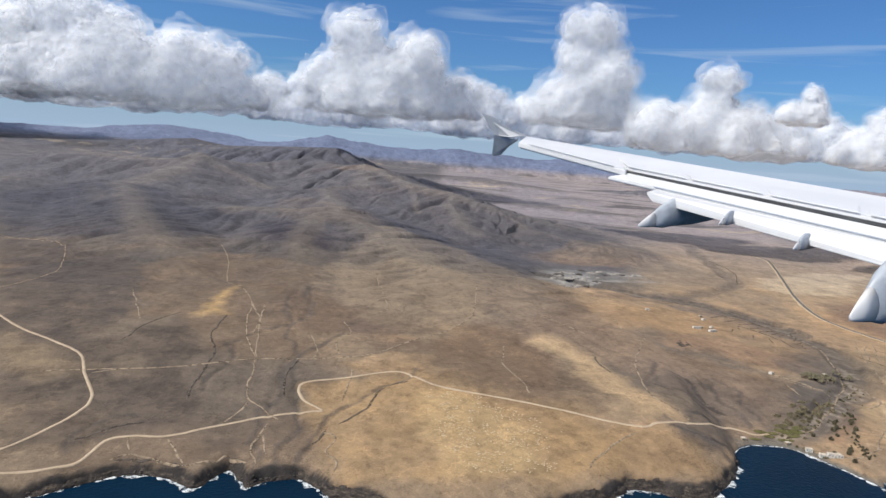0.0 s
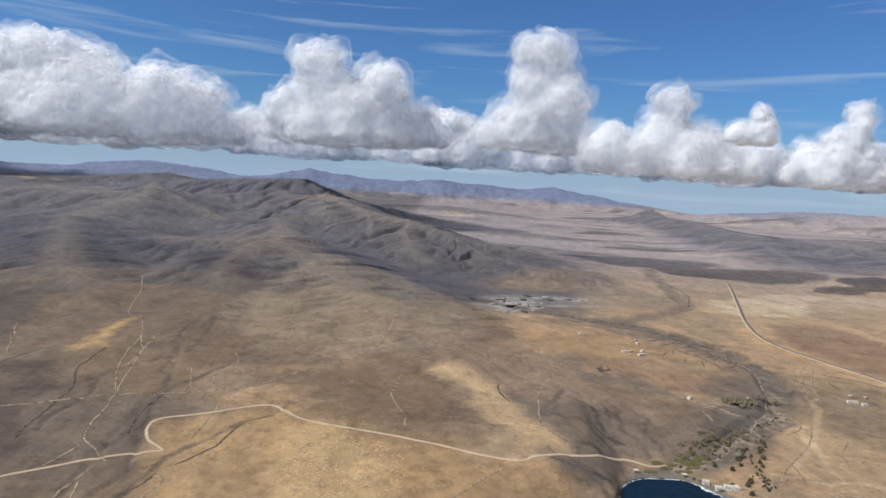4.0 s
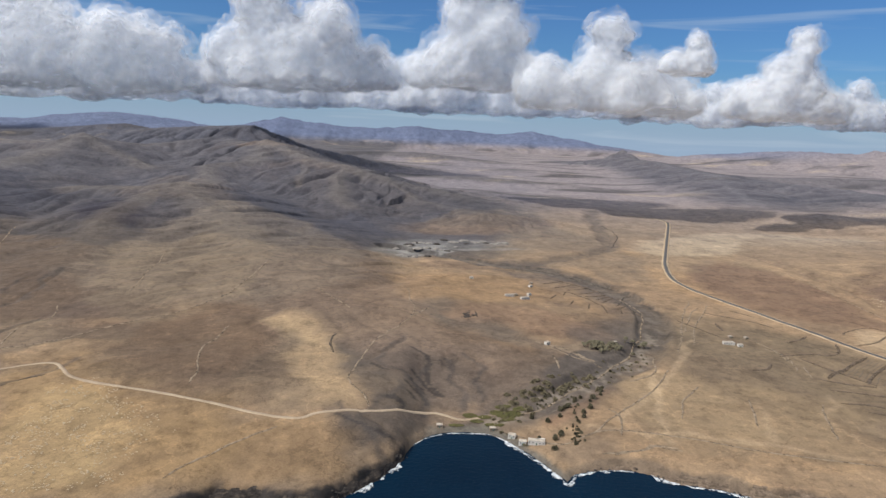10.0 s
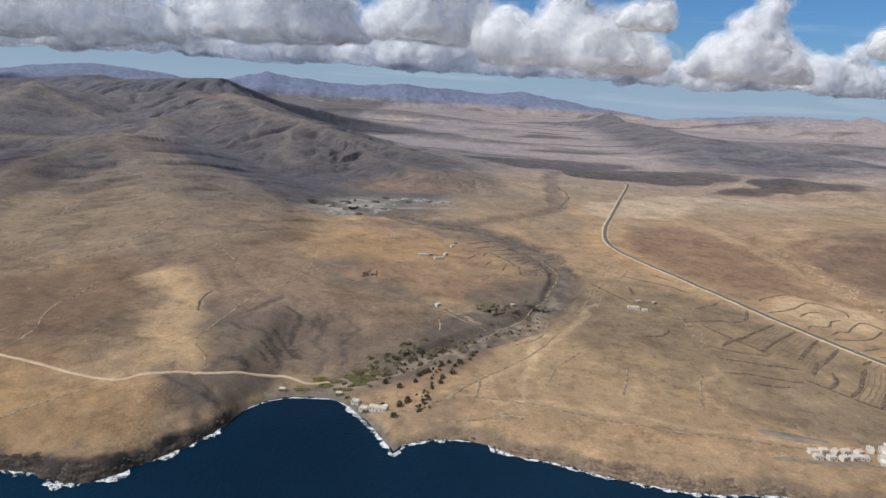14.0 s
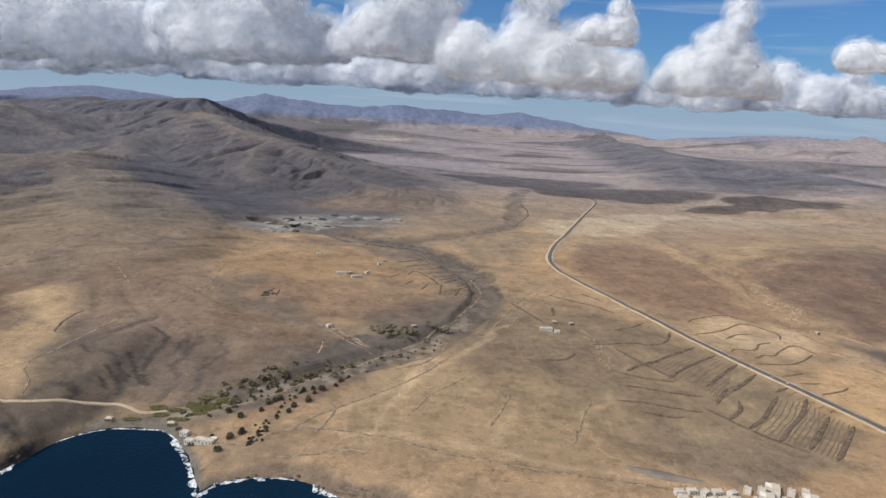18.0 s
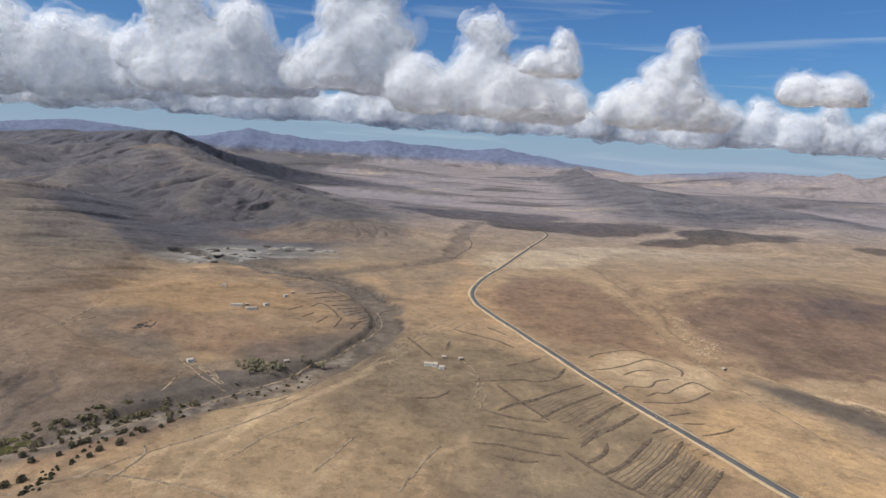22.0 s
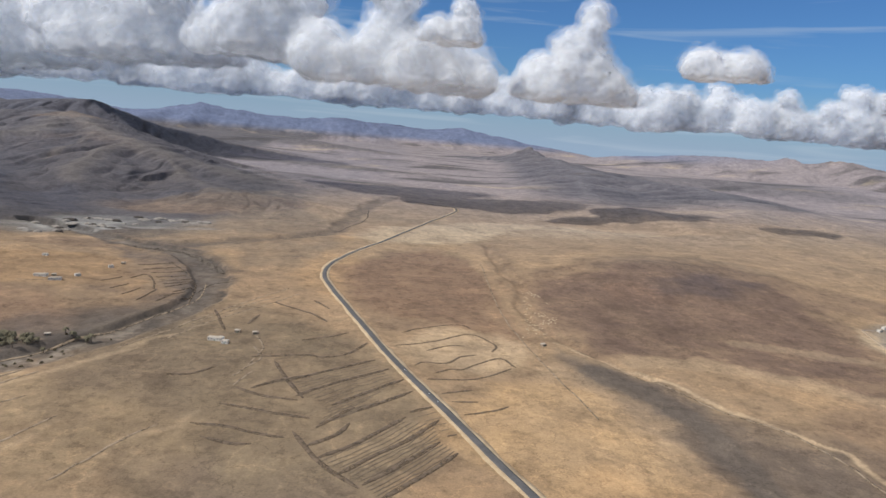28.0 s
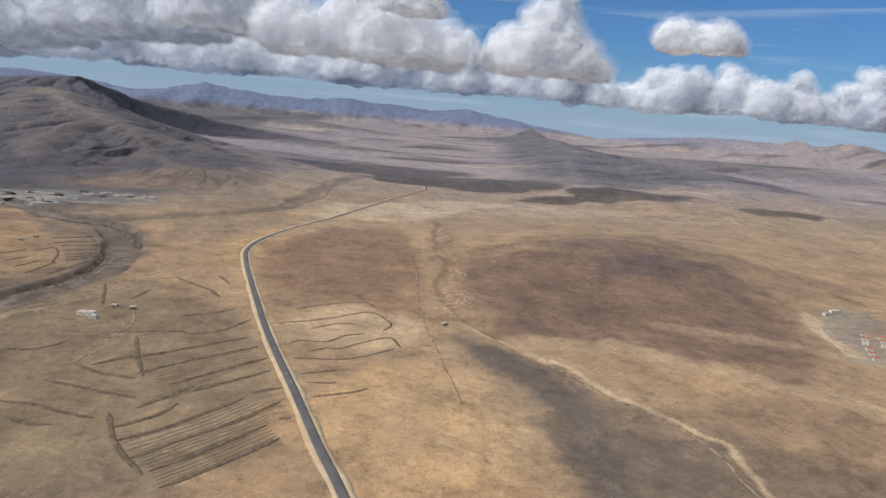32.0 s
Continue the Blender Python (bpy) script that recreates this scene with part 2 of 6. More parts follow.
def crest_height(x, y, crest, width):
    """Height of the nearest crest point, how near it is (1 on the crest, 0 at the foot), and the way run along the crest and round its ends."""
    best, top, run, past = np.full(np.shape(x), 1e9), np.zeros(np.shape(x)), np.zeros(np.shape(x)), 0.0
    for (ax, ay, ah), (bx, by, bh) in zip(crest[:-1], crest[1:]):
        dx, dy = bx - ax, by - ay
        long = math.hypot(dx, dy)
        t = np.clip(((x - ax) * dx + (y - ay) * dy) / (dx * dx + dy * dy), 0, 1)
        u, v = x - ax - t * dx, y - ay - t * dy
        d = np.hypot(u, v)
        side = np.arctan2(dx * v - dy * u, dx * u + dy * v + 1e-6)
        top = np.where(d < best, ah + (bh - ah) * t, top)
        run = np.where(d < best, past + t * long + 60 * np.abs(side) + 0.2 * x, run)
        best, past = np.minimum(best, d), past + long
    return top, np.clip(1 - best / width, 0, 1), run


def flutes(run, near, k):
    """Spurs and forking gullies that fall away from a crest: 0 on the spurs, 1 in the gullies."""
    wide = smooth(0.26, 0.0, np.abs(perlin(run / 88 + 3.1 * k, near * 1.3 + k, 15 + k)))
    fine = smooth(0.24, 0.0, np.abs(perlin(run / 31 + 1.7 * k, near * 2.2, 45 + k)))
    return wide, fine


def relief(x, y, z):
    """Crests with rounded tops and hollow feet, run together, each with its own spurs and gullies: their rise over z, the gullies, and how high on the slope."""
    shape = np.shape(x)
    x, y, z = np.ravel(x), np.ravel(y), np.ravel(z)
    bend = 20 * smooth(500, 900, y)
    fx, fy = x + bend * fbm(x / 130, y / 130, 3, 33), y + bend * fbm(x / 130, y / 130, 3, 37)
    rise, best, gullies, high = np.zeros(x.shape), np.zeros(x.shape), np.zeros(x.shape), np.zeros(x.shape)
    for k, (width, crest) in enumerate(RIDGES):
        lo, hi = np.min(crest, axis=0) - width, np.max(crest, axis=0) + width
        at = np.nonzero((fx > lo[0]) & (fx < hi[0]) & (fy > lo[1]) & (fy < hi[1]))[0]
        top, near, run = crest_height(fx[at], fy[at], crest, width)
        at, top, run, near = at[near > 0], top[near > 0], run[near > 0], near[near > 0]
        wide, fine = flutes(run, near, k)
        mid = np.clip(4 * near * (1 - near), 0, 1)
        rise[at] += (np.clip(top - z[at], 0, 200) * (0.2 * near ** 1.5 + 0.8 * near * near * (3 - 2 * near)) * (1 - mid * (0.36 * wide + 0.15 * fine))) ** 10
        here = top * near > best[at]
        gullies[at] = np.where(here, mid * (0.7 * wide + 0.5 * fine), gullies[at])
        high[at] = np.where(here, near, high[at])
        best[at] = np.maximum(best[at], top * near)
    return (rise ** 0.1).reshape(shape), gullies.reshape(shape), high.reshape(shape)


def ground_height(x, y):
    x, y = np.asarray(x, float), np.asarray(y, float)
    wx, wy = x + 14 * fbm(x / 60, y / 60, 3, 5), y + 14 * fbm(x / 60, y / 60, 3, 9)
    z = 4.0 + 0.018 * np.clip(y - 800, 0, 600) + 0.005 * np.clip(y - 1400, 0, 2000)
    z = z - 0.004 * np.clip(x - 450, 0, 700) * smooth(1400, 500, y)
    z = z + 0.03 * np.clip(150 - x, 0, 300) * smooth(280, 450, y)
    z = z + 1.1 * fbm(x / 170, y / 170, 3, 3) + 0.5 * fbm(x / 28, y / 28, 3, 4) * smooth(150, 400, y)
    z = z + 2.6 * smooth(205, 160, x) * smooth(620, 520, y)
    for hx, hy, h, a, b, turn in HILLS:
        c, s = math.cos(radians(turn)), math.sin(radians(turn))
        u, v = ((wx - hx) * c + (wy - hy) * s) / a, (-(wx - hx) * s + (wy - hy) * c) / b
        z = z + 1.1 * h * np.clip(1 - np.hypot(u, v) / 1.8, 0, 1) ** 1.5
    rise = relief(x, y, z)[0]
    z = z + rise + 0.03 * np.clip(rise, 0, 40) * fbm(x / 34, y / 34, 4, 8)
    for crest in RANGES:
        line = np.array(crest)
        pts = [(p[0], p[1]) for p in crest]
        d = to_line(x, y, pts)
        top = np.interp(x, line[:, 0], line[:, 2])
        n = 1 + 0.10 * fbm(x / 150, y / 150, 3, 40)
        slope = np.clip(1 - d / (430 + 200 * fbm(x / 200, y / 200, 3, 41)), 0, 1) ** 1.15
        z = z + np.clip(top * n - z, 0, 400) * slope
    # stream beds
    d = to_line(wx * 0.4 + x * 0.6, wy * 0.4 + y * 0.6, WADI)
    floor = np.minimum(z, 0.8 + 0.004 * np.clip(y - 340, 0, 900))
    z = np.maximum(z - (2.6 + 2.2 * smooth(440, 520, y)) * (smooth(13, 7, d) * smooth(520, 460, y) + smooth(13, 10, d) * smooth(460, 520, y)), floor) + 0.5 * smooth(22, 13, d) * smooth(8, 14, d)
    d = to_line(wx, wy, WADI_UP)
    z = z - 1.9 * smooth(15, 5, d)
    for k, g in enumerate(GULLIES):
        d = to_line(wx * 0.8 + x * 0.2, wy * 0.8 + y * 0.2, g)
        z = z - (2.0 if 6 < k else 0.8) * (smooth(2.2, 0.4, d) if k < 11 else smooth(6.0, 1.0, d))
    # shore
    shore = np.interp(x, [p[0] for p in COAST], [p[1] for p in COAST])
    inland = y - shore + 2.6 * fbm(x / 9, y / 9, 4, 50)
    cliff = np.interp(x, [p[0] for p in CLIFF], [p[1] for p in CLIFF])
    rise = cliff * (0.58 * smooth(-1, 4.5, inland) + 0.24 * smooth(4, 15, inland) + 0.18 * smooth(2, 30, inland))
    beach = smooth(2.6, 1.0, cliff)
    flat = np.minimum(z, rise + 0.055 * np.clip(inland, 0, 999) * (0.6 + 0.4 * beach))
    near = np.maximum(np.minimum(z, flat), 0.0)
    z = near + (z - near) * smooth(30, 130, inland)
    return np.where(inland < 0, np.clip(inland * 0.9, -9, 0) - 0.02, z)


# ---------------------------------------------------------------- materials
def material(name, rough=0.9, metal=0.0, spec=0.3):
    m = bpy.data.materials.new(name)
    m.use_nodes = True
    b = m.node_tree.nodes["Principled BSDF"]
    b.inputs["Roughness"].default_value, b.inputs["Metallic"].default_value = rough, metal
    b.inputs["Specular IOR Level"].default_value = spec
    return m, m.node_tree.nodes, m.node_tree.links, b


def noise_node(n, l, scale, detail=4.0, source=None, rough=0.55):
    t = n.new("ShaderNodeTexNoise")
    t.inputs["Scale"].default_value, t.inputs["Detail"].default_value, t.inputs["Roughness"].default_value = scale, detail, rough
    if source:
        l.new(source, t.inputs["Vector"])
    return t.outputs["Fac"]


def ramp(n, l, fac, stops):
    r = n.new("ShaderNodeValToRGB")
    l.new(fac, r.inputs[0])
    e = r.color_ramp.elements
    while len(e) < len(stops):
        e.new(0.5)
    for k, (p, c) in zip(e, stops):
        k.position, k.color = p, (*c, 1)
    return r.outputs[0]


def times(n, l, a, b, fac=1.0, mode="MULTIPLY"):
    m = n.new("ShaderNodeMix")
    m.data_type, m.blend_type = "RGBA", mode
    m.inputs["Factor"].default_value = fac
    for s, v in (("A", a), ("B", b)):
        if isinstance(v, tuple):
            m.inputs[s].default_value = (*v, 1)
        else:
            l.new(v, m.inputs[s])
    return m.outputs["Result"]


def bump(n, l, b, fac, strength, distance):
    k = n.new("ShaderNodeBump")
    k.inputs["Strength"].default_value, k.inputs["Distance"].default_value = strength, distance
    l.new(fac, k.inputs["Height"])
    l.new(k.outputs[0], b.inputs["Normal"])


def mottled(name, c1, c2, scale, rough=0.9, bumped=0.0, spec=0.3, metal=0.0, c3=None):
    """A material of two or three tones mixed at two scales, in world metres."""
    m, n, l, b = material(name, rough, metal, spec)
    co = n.new("ShaderNodeNewGeometry").outputs["Position"]
    f1, f2 = noise_node(n, l, scale, 5, co), noise_node(n, l, scale * 9, 3, co)
    col = ramp(n, l, f1, [(0.3, c1), (0.7, c2)] if not c3 else [(0.28, c1), (0.5, c2), (0.72, c3)])
    col = times(n, l, col, ramp(n, l, f2, [(0.3, (0.82, 0.82, 0.82)), (0.7, (1.12, 1.12, 1.12))]))
    l.new(col, b.inputs["Base Color"])
    if bumped:
        bump(n, l, b, f2, 0.5, bumped)
    return m


# desert ground: the mesh carries the soil colour with painted haze and shade, the nodes add stones, streaks and fine
# relief
M_GROUND, n, l, b = material("desert_ground", 0.95, spec=0.15)
att = n.new("ShaderNodeAttribute")
att.attribute_name = "soil"
pos = n.new("ShaderNodeNewGeometry").outputs["Position"]
g1, g2, g3 = noise_node(n, l, 0.03, 8, pos, 0.62), noise_node(n, l, 0.22, 7, pos, 0.68), noise_node(n, l, 1.3, 5, pos, 0.6)
col = times(n, l, att.outputs["Color"], ramp(n, l, g1, [(0.3, (0.87, 0.87, 0.88)), (0.5, (1, 1, 1)), (0.7, (1.13, 1.12, 1.09))]))
col = times(n, l, col, ramp(n, l, g2, [(0.36, (0.91, 0.905, 0.90)), (0.5, (1, 1, 1)), (0.64, (1.08, 1.07, 1.06))]))
col = times(n, l, col, ramp(n, l, g3, [(0.36, (0.9, 0.9, 0.9)), (0.64, (1.1, 1.1, 1.1))]))
# blotches of darker crust and paler dust with broken edges
for size, stops in ((0.013, [(0.38, (0.86, 0.86, 0.87)), (0.45, (1, 1, 1)), (0.56, (1, 1, 1)), (0.62, (1.10, 1.09, 1.08))]), (0.048, [(0.405, (0.82, 0.82, 0.83)), (0.455, (1, 1, 1)), (0.555, (1, 1, 1)), (0.605, (1.15, 1.14, 1.12))]),
                    (0.16, [(0.40, (0.83, 0.83, 0.83)), (0.46, (1, 1, 1)), (0.57, (1, 1, 1)), (0.62, (1.12, 1.12, 1.10))])):
    col = times(n, l, col, ramp(n, l, noise_node(n, l, size, 10, pos, 0.66), stops))
# dry rills: thin pale and dark veins
for size, tone, wide in ((0.014, (1.28, 1.25, 1.21), 0.006), (0.023, (0.70, 0.69, 0.69), 0.005), (0.05, (0.80, 0.79, 0.79), 0.008)):
    v_ = n.new("ShaderNodeMath")
    v_.operation = "SUBTRACT"
    l.new(noise_node(n, l, size, 7, pos, 0.6), v_.inputs[0])
    v_.inputs[1].default_value = 0.5
    a_ = n.new("ShaderNodeMath")
    a_.operation = "ABSOLUTE"
    l.new(v_.outputs[0], a_.inputs[0])
    col = times(n, l, col, ramp(n, l, a_.outputs[0], [(0.0, tone), (wide, (1, 1, 1))]))
# scattered dark scrub and stones
vor = n.new("ShaderNodeTexVoronoi")
vor.inputs["Scale"].default_value = 0.42
l.new(pos, vor.inputs["Vector"])
col = times(n, l, col, ramp(n, l, vor.outputs["Distance"], [(0.05, (0.78, 0.78, 0.76)), (0.16, (1, 1, 1))]))
# long drainage streaks
mp = n.new("ShaderNodeMapping")
mp.inputs["Scale"].default_value, mp.inputs["Rotation"].default_value = (1.0, 0.16, 1.0), (0, 0, radians(-24))
l.new(pos, mp.inputs[0])
col = times(n, l, col, ramp(n, l, noise_node(n, l, 0.11, 6, mp.outputs[0], 0.65), [(0.3, (0.95, 0.95, 0.95)), (0.5, (1, 1, 1)), (0.7, (1.04, 1.04, 1.03))]))
l.new(col, b.inputs["Base Color"])
# relief: soil clods and branching erosion creases
crease = n.new("ShaderNodeMath")
crease.operation = "SUBTRACT"
l.new(noise_node(n, l, 0.030, 9, pos, 0.6), crease.inputs[0])
crease.inputs[1].default_value = 0.5
crease2 = n.new("ShaderNodeMath")
crease2.operation = "ABSOLUTE"
l.new(crease.outputs[0], crease2.inputs[0])
both = n.new("ShaderNodeMath")
both.operation = "MULTIPLY_ADD"
l.new(crease2.outputs[0], both.inputs[0])
both.inputs[1].default_value = 2.2
l.new(g2, both.inputs[2])
bump(n, l, b, both.outputs[0], 0.5, 1.3)

M_SEA, n, l, b = material("sea_water", 0.3, spec=0.03)
pos = n.new("ShaderNodeNewGeometry").outputs["Position"]
s1, s2 = noise_node(n, l, 0.012, 4, pos), noise_node(n, l, 0.55, 4, pos)
l.new(ramp(n, l, s1, [(0.3, (0.001, 0.009, 0.022)), (0.7, (0.0015, 0.015, 0.034))]), b.inputs["Base Color"])
bump(n, l, b, s2, 0.6, 0.5)

M_FOAM, n, l, b = material("surf_foam", 0.8)
pos = n.new("ShaderNodeNewGeometry").outputs["Position"]
l.new(ramp(n, l, noise_node(n, l, 1.1, 4, pos), [(0.3, (0.50, 0.55, 0.57)), (0.7, (0.80, 0.82, 0.82))]), b.inputs["Base Color"])
lace = times(n, l, ramp(n, l, noise_node(n, l, 0.35, 5, pos, 0.65), [(0.40, (0, 0, 0)), (0.56, (1, 1, 1))]), ramp(n, l, noise_node(n, l, 1.7, 4, pos, 0.65), [(0.32, (0.1, 0.1, 0.1)), (0.55, (1, 1, 1))]))
l.new(lace, b.inputs["Alpha"])
M_ASPHALT = mottled("worn_asphalt", (0.070, 0.068, 0.068), (0.105, 0.10, 0.098), 0.12, 0.85)
M_VERGE = mottled("pale_gravel_verge", (0.34, 0.25, 0.15), (0.47, 0.36, 0.23), 0.16, 0.95)
M_TRACK = mottled("dusty_track", (0.31, 0.235, 0.16), (0.42, 0.33, 0.23), 0.12, 0.95)
M_RILL = mottled("dark_rill_soil", (0.045, 0.037, 0.030), (0.10, 0.08, 0.063), 0.4, 0.95)
M_FAINT = mottled("faint_track", (0.20, 0.150, 0.102), (0.29, 0.222, 0.153), 0.09, 0.95)
M_BANK = mottled("dark_earth_bank", (0.092, 0.067, 0.046), (0.15, 0.109, 0.074), 0.3, 0.95)
for m in (M_FAINT, M_RILL, M_BANK):
    n, l, b = m.node_tree.nodes, m.node_tree.links, m.node_tree.nodes["Principled BSDF"]
    pos = n.new("ShaderNodeNewGeometry").outputs["Position"]
    l.new(ramp(n, l, noise_node(n, l, 0.28, 5, pos, 0.62), [(0.38, (0.4, 0.4, 0.4)), (0.56, (1, 1, 1))]), b.inputs["Alpha"])
M_BED = mottled("stream_gravel", (0.13, 0.11, 0.09), (0.24, 0.20, 0.16), 0.2, 0.95)
M_FURROW = mottled("furrow_soil", (0.105, 0.080, 0.056), (0.165, 0.124, 0.084), 0.3, 0.95)
M_CRAG = mottled("brown_crag", (0.070, 0.058, 0.048), (0.165, 0.135, 0.105), 0.35, 0.95)
M_ROCK = mottled("basalt_rock", (0.028, 0.024, 0.022), (0.085, 0.07, 0.058), 0.35, 0.9, 0.3)


def part(name, bm, mat, parent=None, label="", smooth_faces=False):
    """Links a bmesh as one mesh object, under a thing or a part if one is given."""
    me = bpy.data.meshes.new(name)
    bm.to_mesh(me)
    bm.free()
    me.materials.append(mat)
    if smooth_faces:
        me.polygons.foreach_set("use_smooth", [True] * len(me.polygons))
    ob = new(name, me)
    if parent:
        ob.parent = parent
    if label:
        ob["label"] = label
    return ob


def mesh_of(name, verts, faces, mat, parent=None, smooth_faces=False):
    me = bpy.data.meshes.new(name)
    me.from_pydata([tuple(map(float, v)) for v in verts], [], faces)
    me.materials.append(mat)
    if smooth_faces:
        me.polygons.foreach_set("use_smooth", [True] * len(me.polygons))
    me.update()
    ob = new(name, me)
    if parent:
        ob.parent = parent
    return ob


# ---------------------------------------------------------------- ground sheet
def spread(start, stop, fine, growth, limit, cap):
    """Grid lines: even between start and stop, then growing apart to the limits."""
    mid = list(np.arange(start, stop, fine))
    up, s = [stop], fine
    while up[-1] < limit[1]:
        s = min(s * growth, cap)
        up.append(up[-1] + s)
    down, s = [], fine
    v = start
    while v > limit[0]:
        s = min(s * growth, cap)
        v -= s
        down.append(v)
    return np.array(down[::-1] + mid + up)


GX = spread(-180, 690, 1.55, 1.017, (-4600, 5000), 42)
GY = spread(228, 630, 1.3, 1.0075, (150, 4920), 30)
XX, YY = np.meshgrid(GX, GY)
ZZ = ground_height(XX, YY)


def surface(x, y):
    """Height of the ground sheet by bilinear lookup."""
    x, y = np.asarray(x, float), np.asarray(y, float)
    i = np.clip(np.searchsorted(GX, x) - 1, 0, len(GX) - 2)
    j = np.clip(np.searchsorted(GY, y) - 1, 0, len(GY) - 2)
    u, v = (x - GX[i]) / (GX[i + 1] - GX[i]), (y - GY[j]) / (GY[j + 1] - GY[j])
    return (ZZ[j, i] * (1 - u) + ZZ[j, i + 1] * u) * (1 - v) + (ZZ[j + 1, i] * (1 - u) + ZZ[j + 1, i + 1] * u) * v


TAN, PALE, OCHRE = (0.275, 0.188, 0.115), (0.400, 0.294, 0.188), (0.325, 0.208, 0.114)
BROWN, GREY, DARK, BASALT = (0.174, 0.118, 0.081), (0.094, 0.078, 0.066), (0.070, 0.059, 0.053), (0.034, 0.030, 0.028)
# the first two put distance haze into the colour of far land
HAZE_MAUVE, HAZE_BLUE, DUSK = (0.250, 0.204, 0.192), (0.135, 0.150, 0.205), (0.074, 0.066, 0.065)
# swaths of ground colour: half-width, colour, strength, course; the narrow BASALT ones are dark lines along gully
# creases
SWATHS = [(1.2, BASALT, 0.75, [(158, 350), (164, 345), (165, 340)]), (1.2, BASALT, 0.75, [(165, 366), (170, 362), (173, 353)]), (1.2, BASALT, 0.75, [(168, 384), (175, 379), (179, 365)]), (1.2, BASALT, 0.75, [(169, 414), (176, 410), (177, 392), (180, 377)]), (1.2, BASALT, 0.75, [(167, 374), (173, 370)]), (1.2, BASALT, 0.75, [(163, 357), (168, 353)]), (1.2, BASALT, 0.75, [(180, 373), (181, 364)]), (1.2, BASALT, 0.75, [(137, 324), (148, 320), (159, 313)]), (1.2, BASALT, 0.75, [(159, 313), (165, 312)]), (1.2, BASALT, 0.75, [(149, 382), (158, 373)]),
          (2.2, PALE, 0.35, [(357, 465), (335, 428), (313, 392), (290, 364), (270, 340)]), (6, (0.19, 0.120, 0.078), 0.7, [(236, 338), (250, 354), (270, 378)]), (9, GREY, 0.7, [(582, 446), (600, 410), (612, 370), (606, 330)]), (9, PALE, 0.35, [(610, 462), (650, 462), (700, 440), (760, 395)]), (1.5, PALE, 0.9, [(568, 486), (596, 461), (620, 425), (645, 388), (661, 355), (665, 331), (668, 290)]),
          (7, PALE, 0.3, [(690, 500), (740, 492), (800, 460)]), (12, BROWN, 0.35, [(577, 800), (570, 640), (566, 560), (577, 495)]), 
          (16, (0.24, 0.20, 0.155), 0.9, [(800, 470), (812, 520), (850, 552)]), (30, (0.19, 0.155, 0.125), 0.7, [(835, 480), (860, 520)]), (4, PALE, 0.7, [(790, 474), (800, 520), (812, 548)]),
          (4, TAN, 0.5, [(545, 690), (556, 600), (560, 520), (575, 480)]),
          (2.0, PALE, 0.35, [(255, 331), (295, 330), (350, 315), (394, 301)]), (1.8, PALE, 0.4, [(312, 410), (307, 392), (297, 355), (287, 322)]), (1.8, PALE, 0.25, [(352, 364), (343, 342), (338, 324)]),
          (1.8, PALE, 0.25, [(396, 380), (383, 352), (374, 330)])]
# ground patches: x, y, half-widths, turn, colour, strength; two DARK ones are painted cloud shadows
WEST = [(60, 316, 44, 44, 0, (0.235, 0.162, 0.100), 0.8), (110, 300, 16, 24, 0, TAN, 0.6), (-18, 392, 30, 14, 20, TAN, 0.8), (118, 300, 34, 20, 20, (0.25, 0.168, 0.098), 0.8), (-175, 352, 20, 10, -30, PALE, 0.8),
        (-140, 440, 14, 6, 40, PALE, 0.9), (-60, 470, 60, 30, 20, BROWN, 0.6), (-110, 330, 70, 60, 0, GREY, 0.6), (190, 395, 30, 36, 0, GREY, 0.9), (160, 325, 26, 15, 40, DARK, 0.7),
        (70, 395, 18, 60, -8, BROWN, 0.7), (0, 455, 40, 22, 20, OCHRE, 0.5)]
VALLEY = [(235, 690, 70, 18, 20, BROWN, 0.7), (330, 760, 120, 26, 18, OCHRE, 0.6), (170, 450, 40, 30, 20, BROWN, 0.5),
          (222, 372, 30, 16, 40, GREY, 0.7), (285, 425, 60, 14, 45, GREY, 0.9), (305, 480, 40, 24, 40, GREY, 0.8), (252, 346, 22, 9, 50, (0.19, 0.125, 0.082), 0.8), (300, 560, 14, 16, 30, OCHRE, 0.8), (318, 575, 12, 8, 30, PALE, 0.5), (327, 528, 10, 8, 30, BROWN, 0.7), (312, 536, 6, 10, 0, OCHRE, 0.7), (338, 548, 9, 8, 20, OCHRE, 0.7), (288, 545, 8, 8, 0, BROWN, 0.7), (296, 600, 14, 8, 40, BROWN, 0.6), (280, 442, 22, 9, 10, PALE, 0.5)]
PLAIN = [(405, 395, 80, 75, 0, BROWN, 0.55), (345, 330, 70, 32, 5, (0.285, 0.188, 0.108), 0.7), (330, 380, 50, 22, 10, PALE, 0.15), (275, 345, 40, 30, 40, (0.235, 0.160, 0.098), 0.7), (375, 425, 46, 40, 0, GREY, 0.35), (425, 335, 44, 30, -20, GREY, 0.6), (450, 390, 30, 30, 0, BROWN, 0.5), (470, 385, 30, 40, -60, TAN, 0.7), (565, 385, 34, 84, -12, (0.325, 0.228, 0.142), 0.9),
         (548, 300, 40, 44, 0, OCHRE, 0.9), (440, 620, 40, 100, 20, OCHRE, 0.6), (500, 640, 54, 110, 0, BROWN, 0.9), (515, 470, 36, 34, 20, PALE, 0.6), (720, 350, 60, 70, 0, BROWN, 0.6)]
EAST = [(700, 570, 100, 54, -20, BROWN, 0.9),
        (660, 590, 30, 26, 0, (0.20, 0.115, 0.075), 0.9), (740, 690, 90, 40, 8, GREY, 0.8), (780, 640, 120, 50, -10, BROWN, 0.6), (520, 850, 90, 50, 30, PALE, 0.8), (680, 930, 160, 50, 10, PALE, 0.7), (900, 1000, 200, 60, 0, OCHRE, 0.5)]
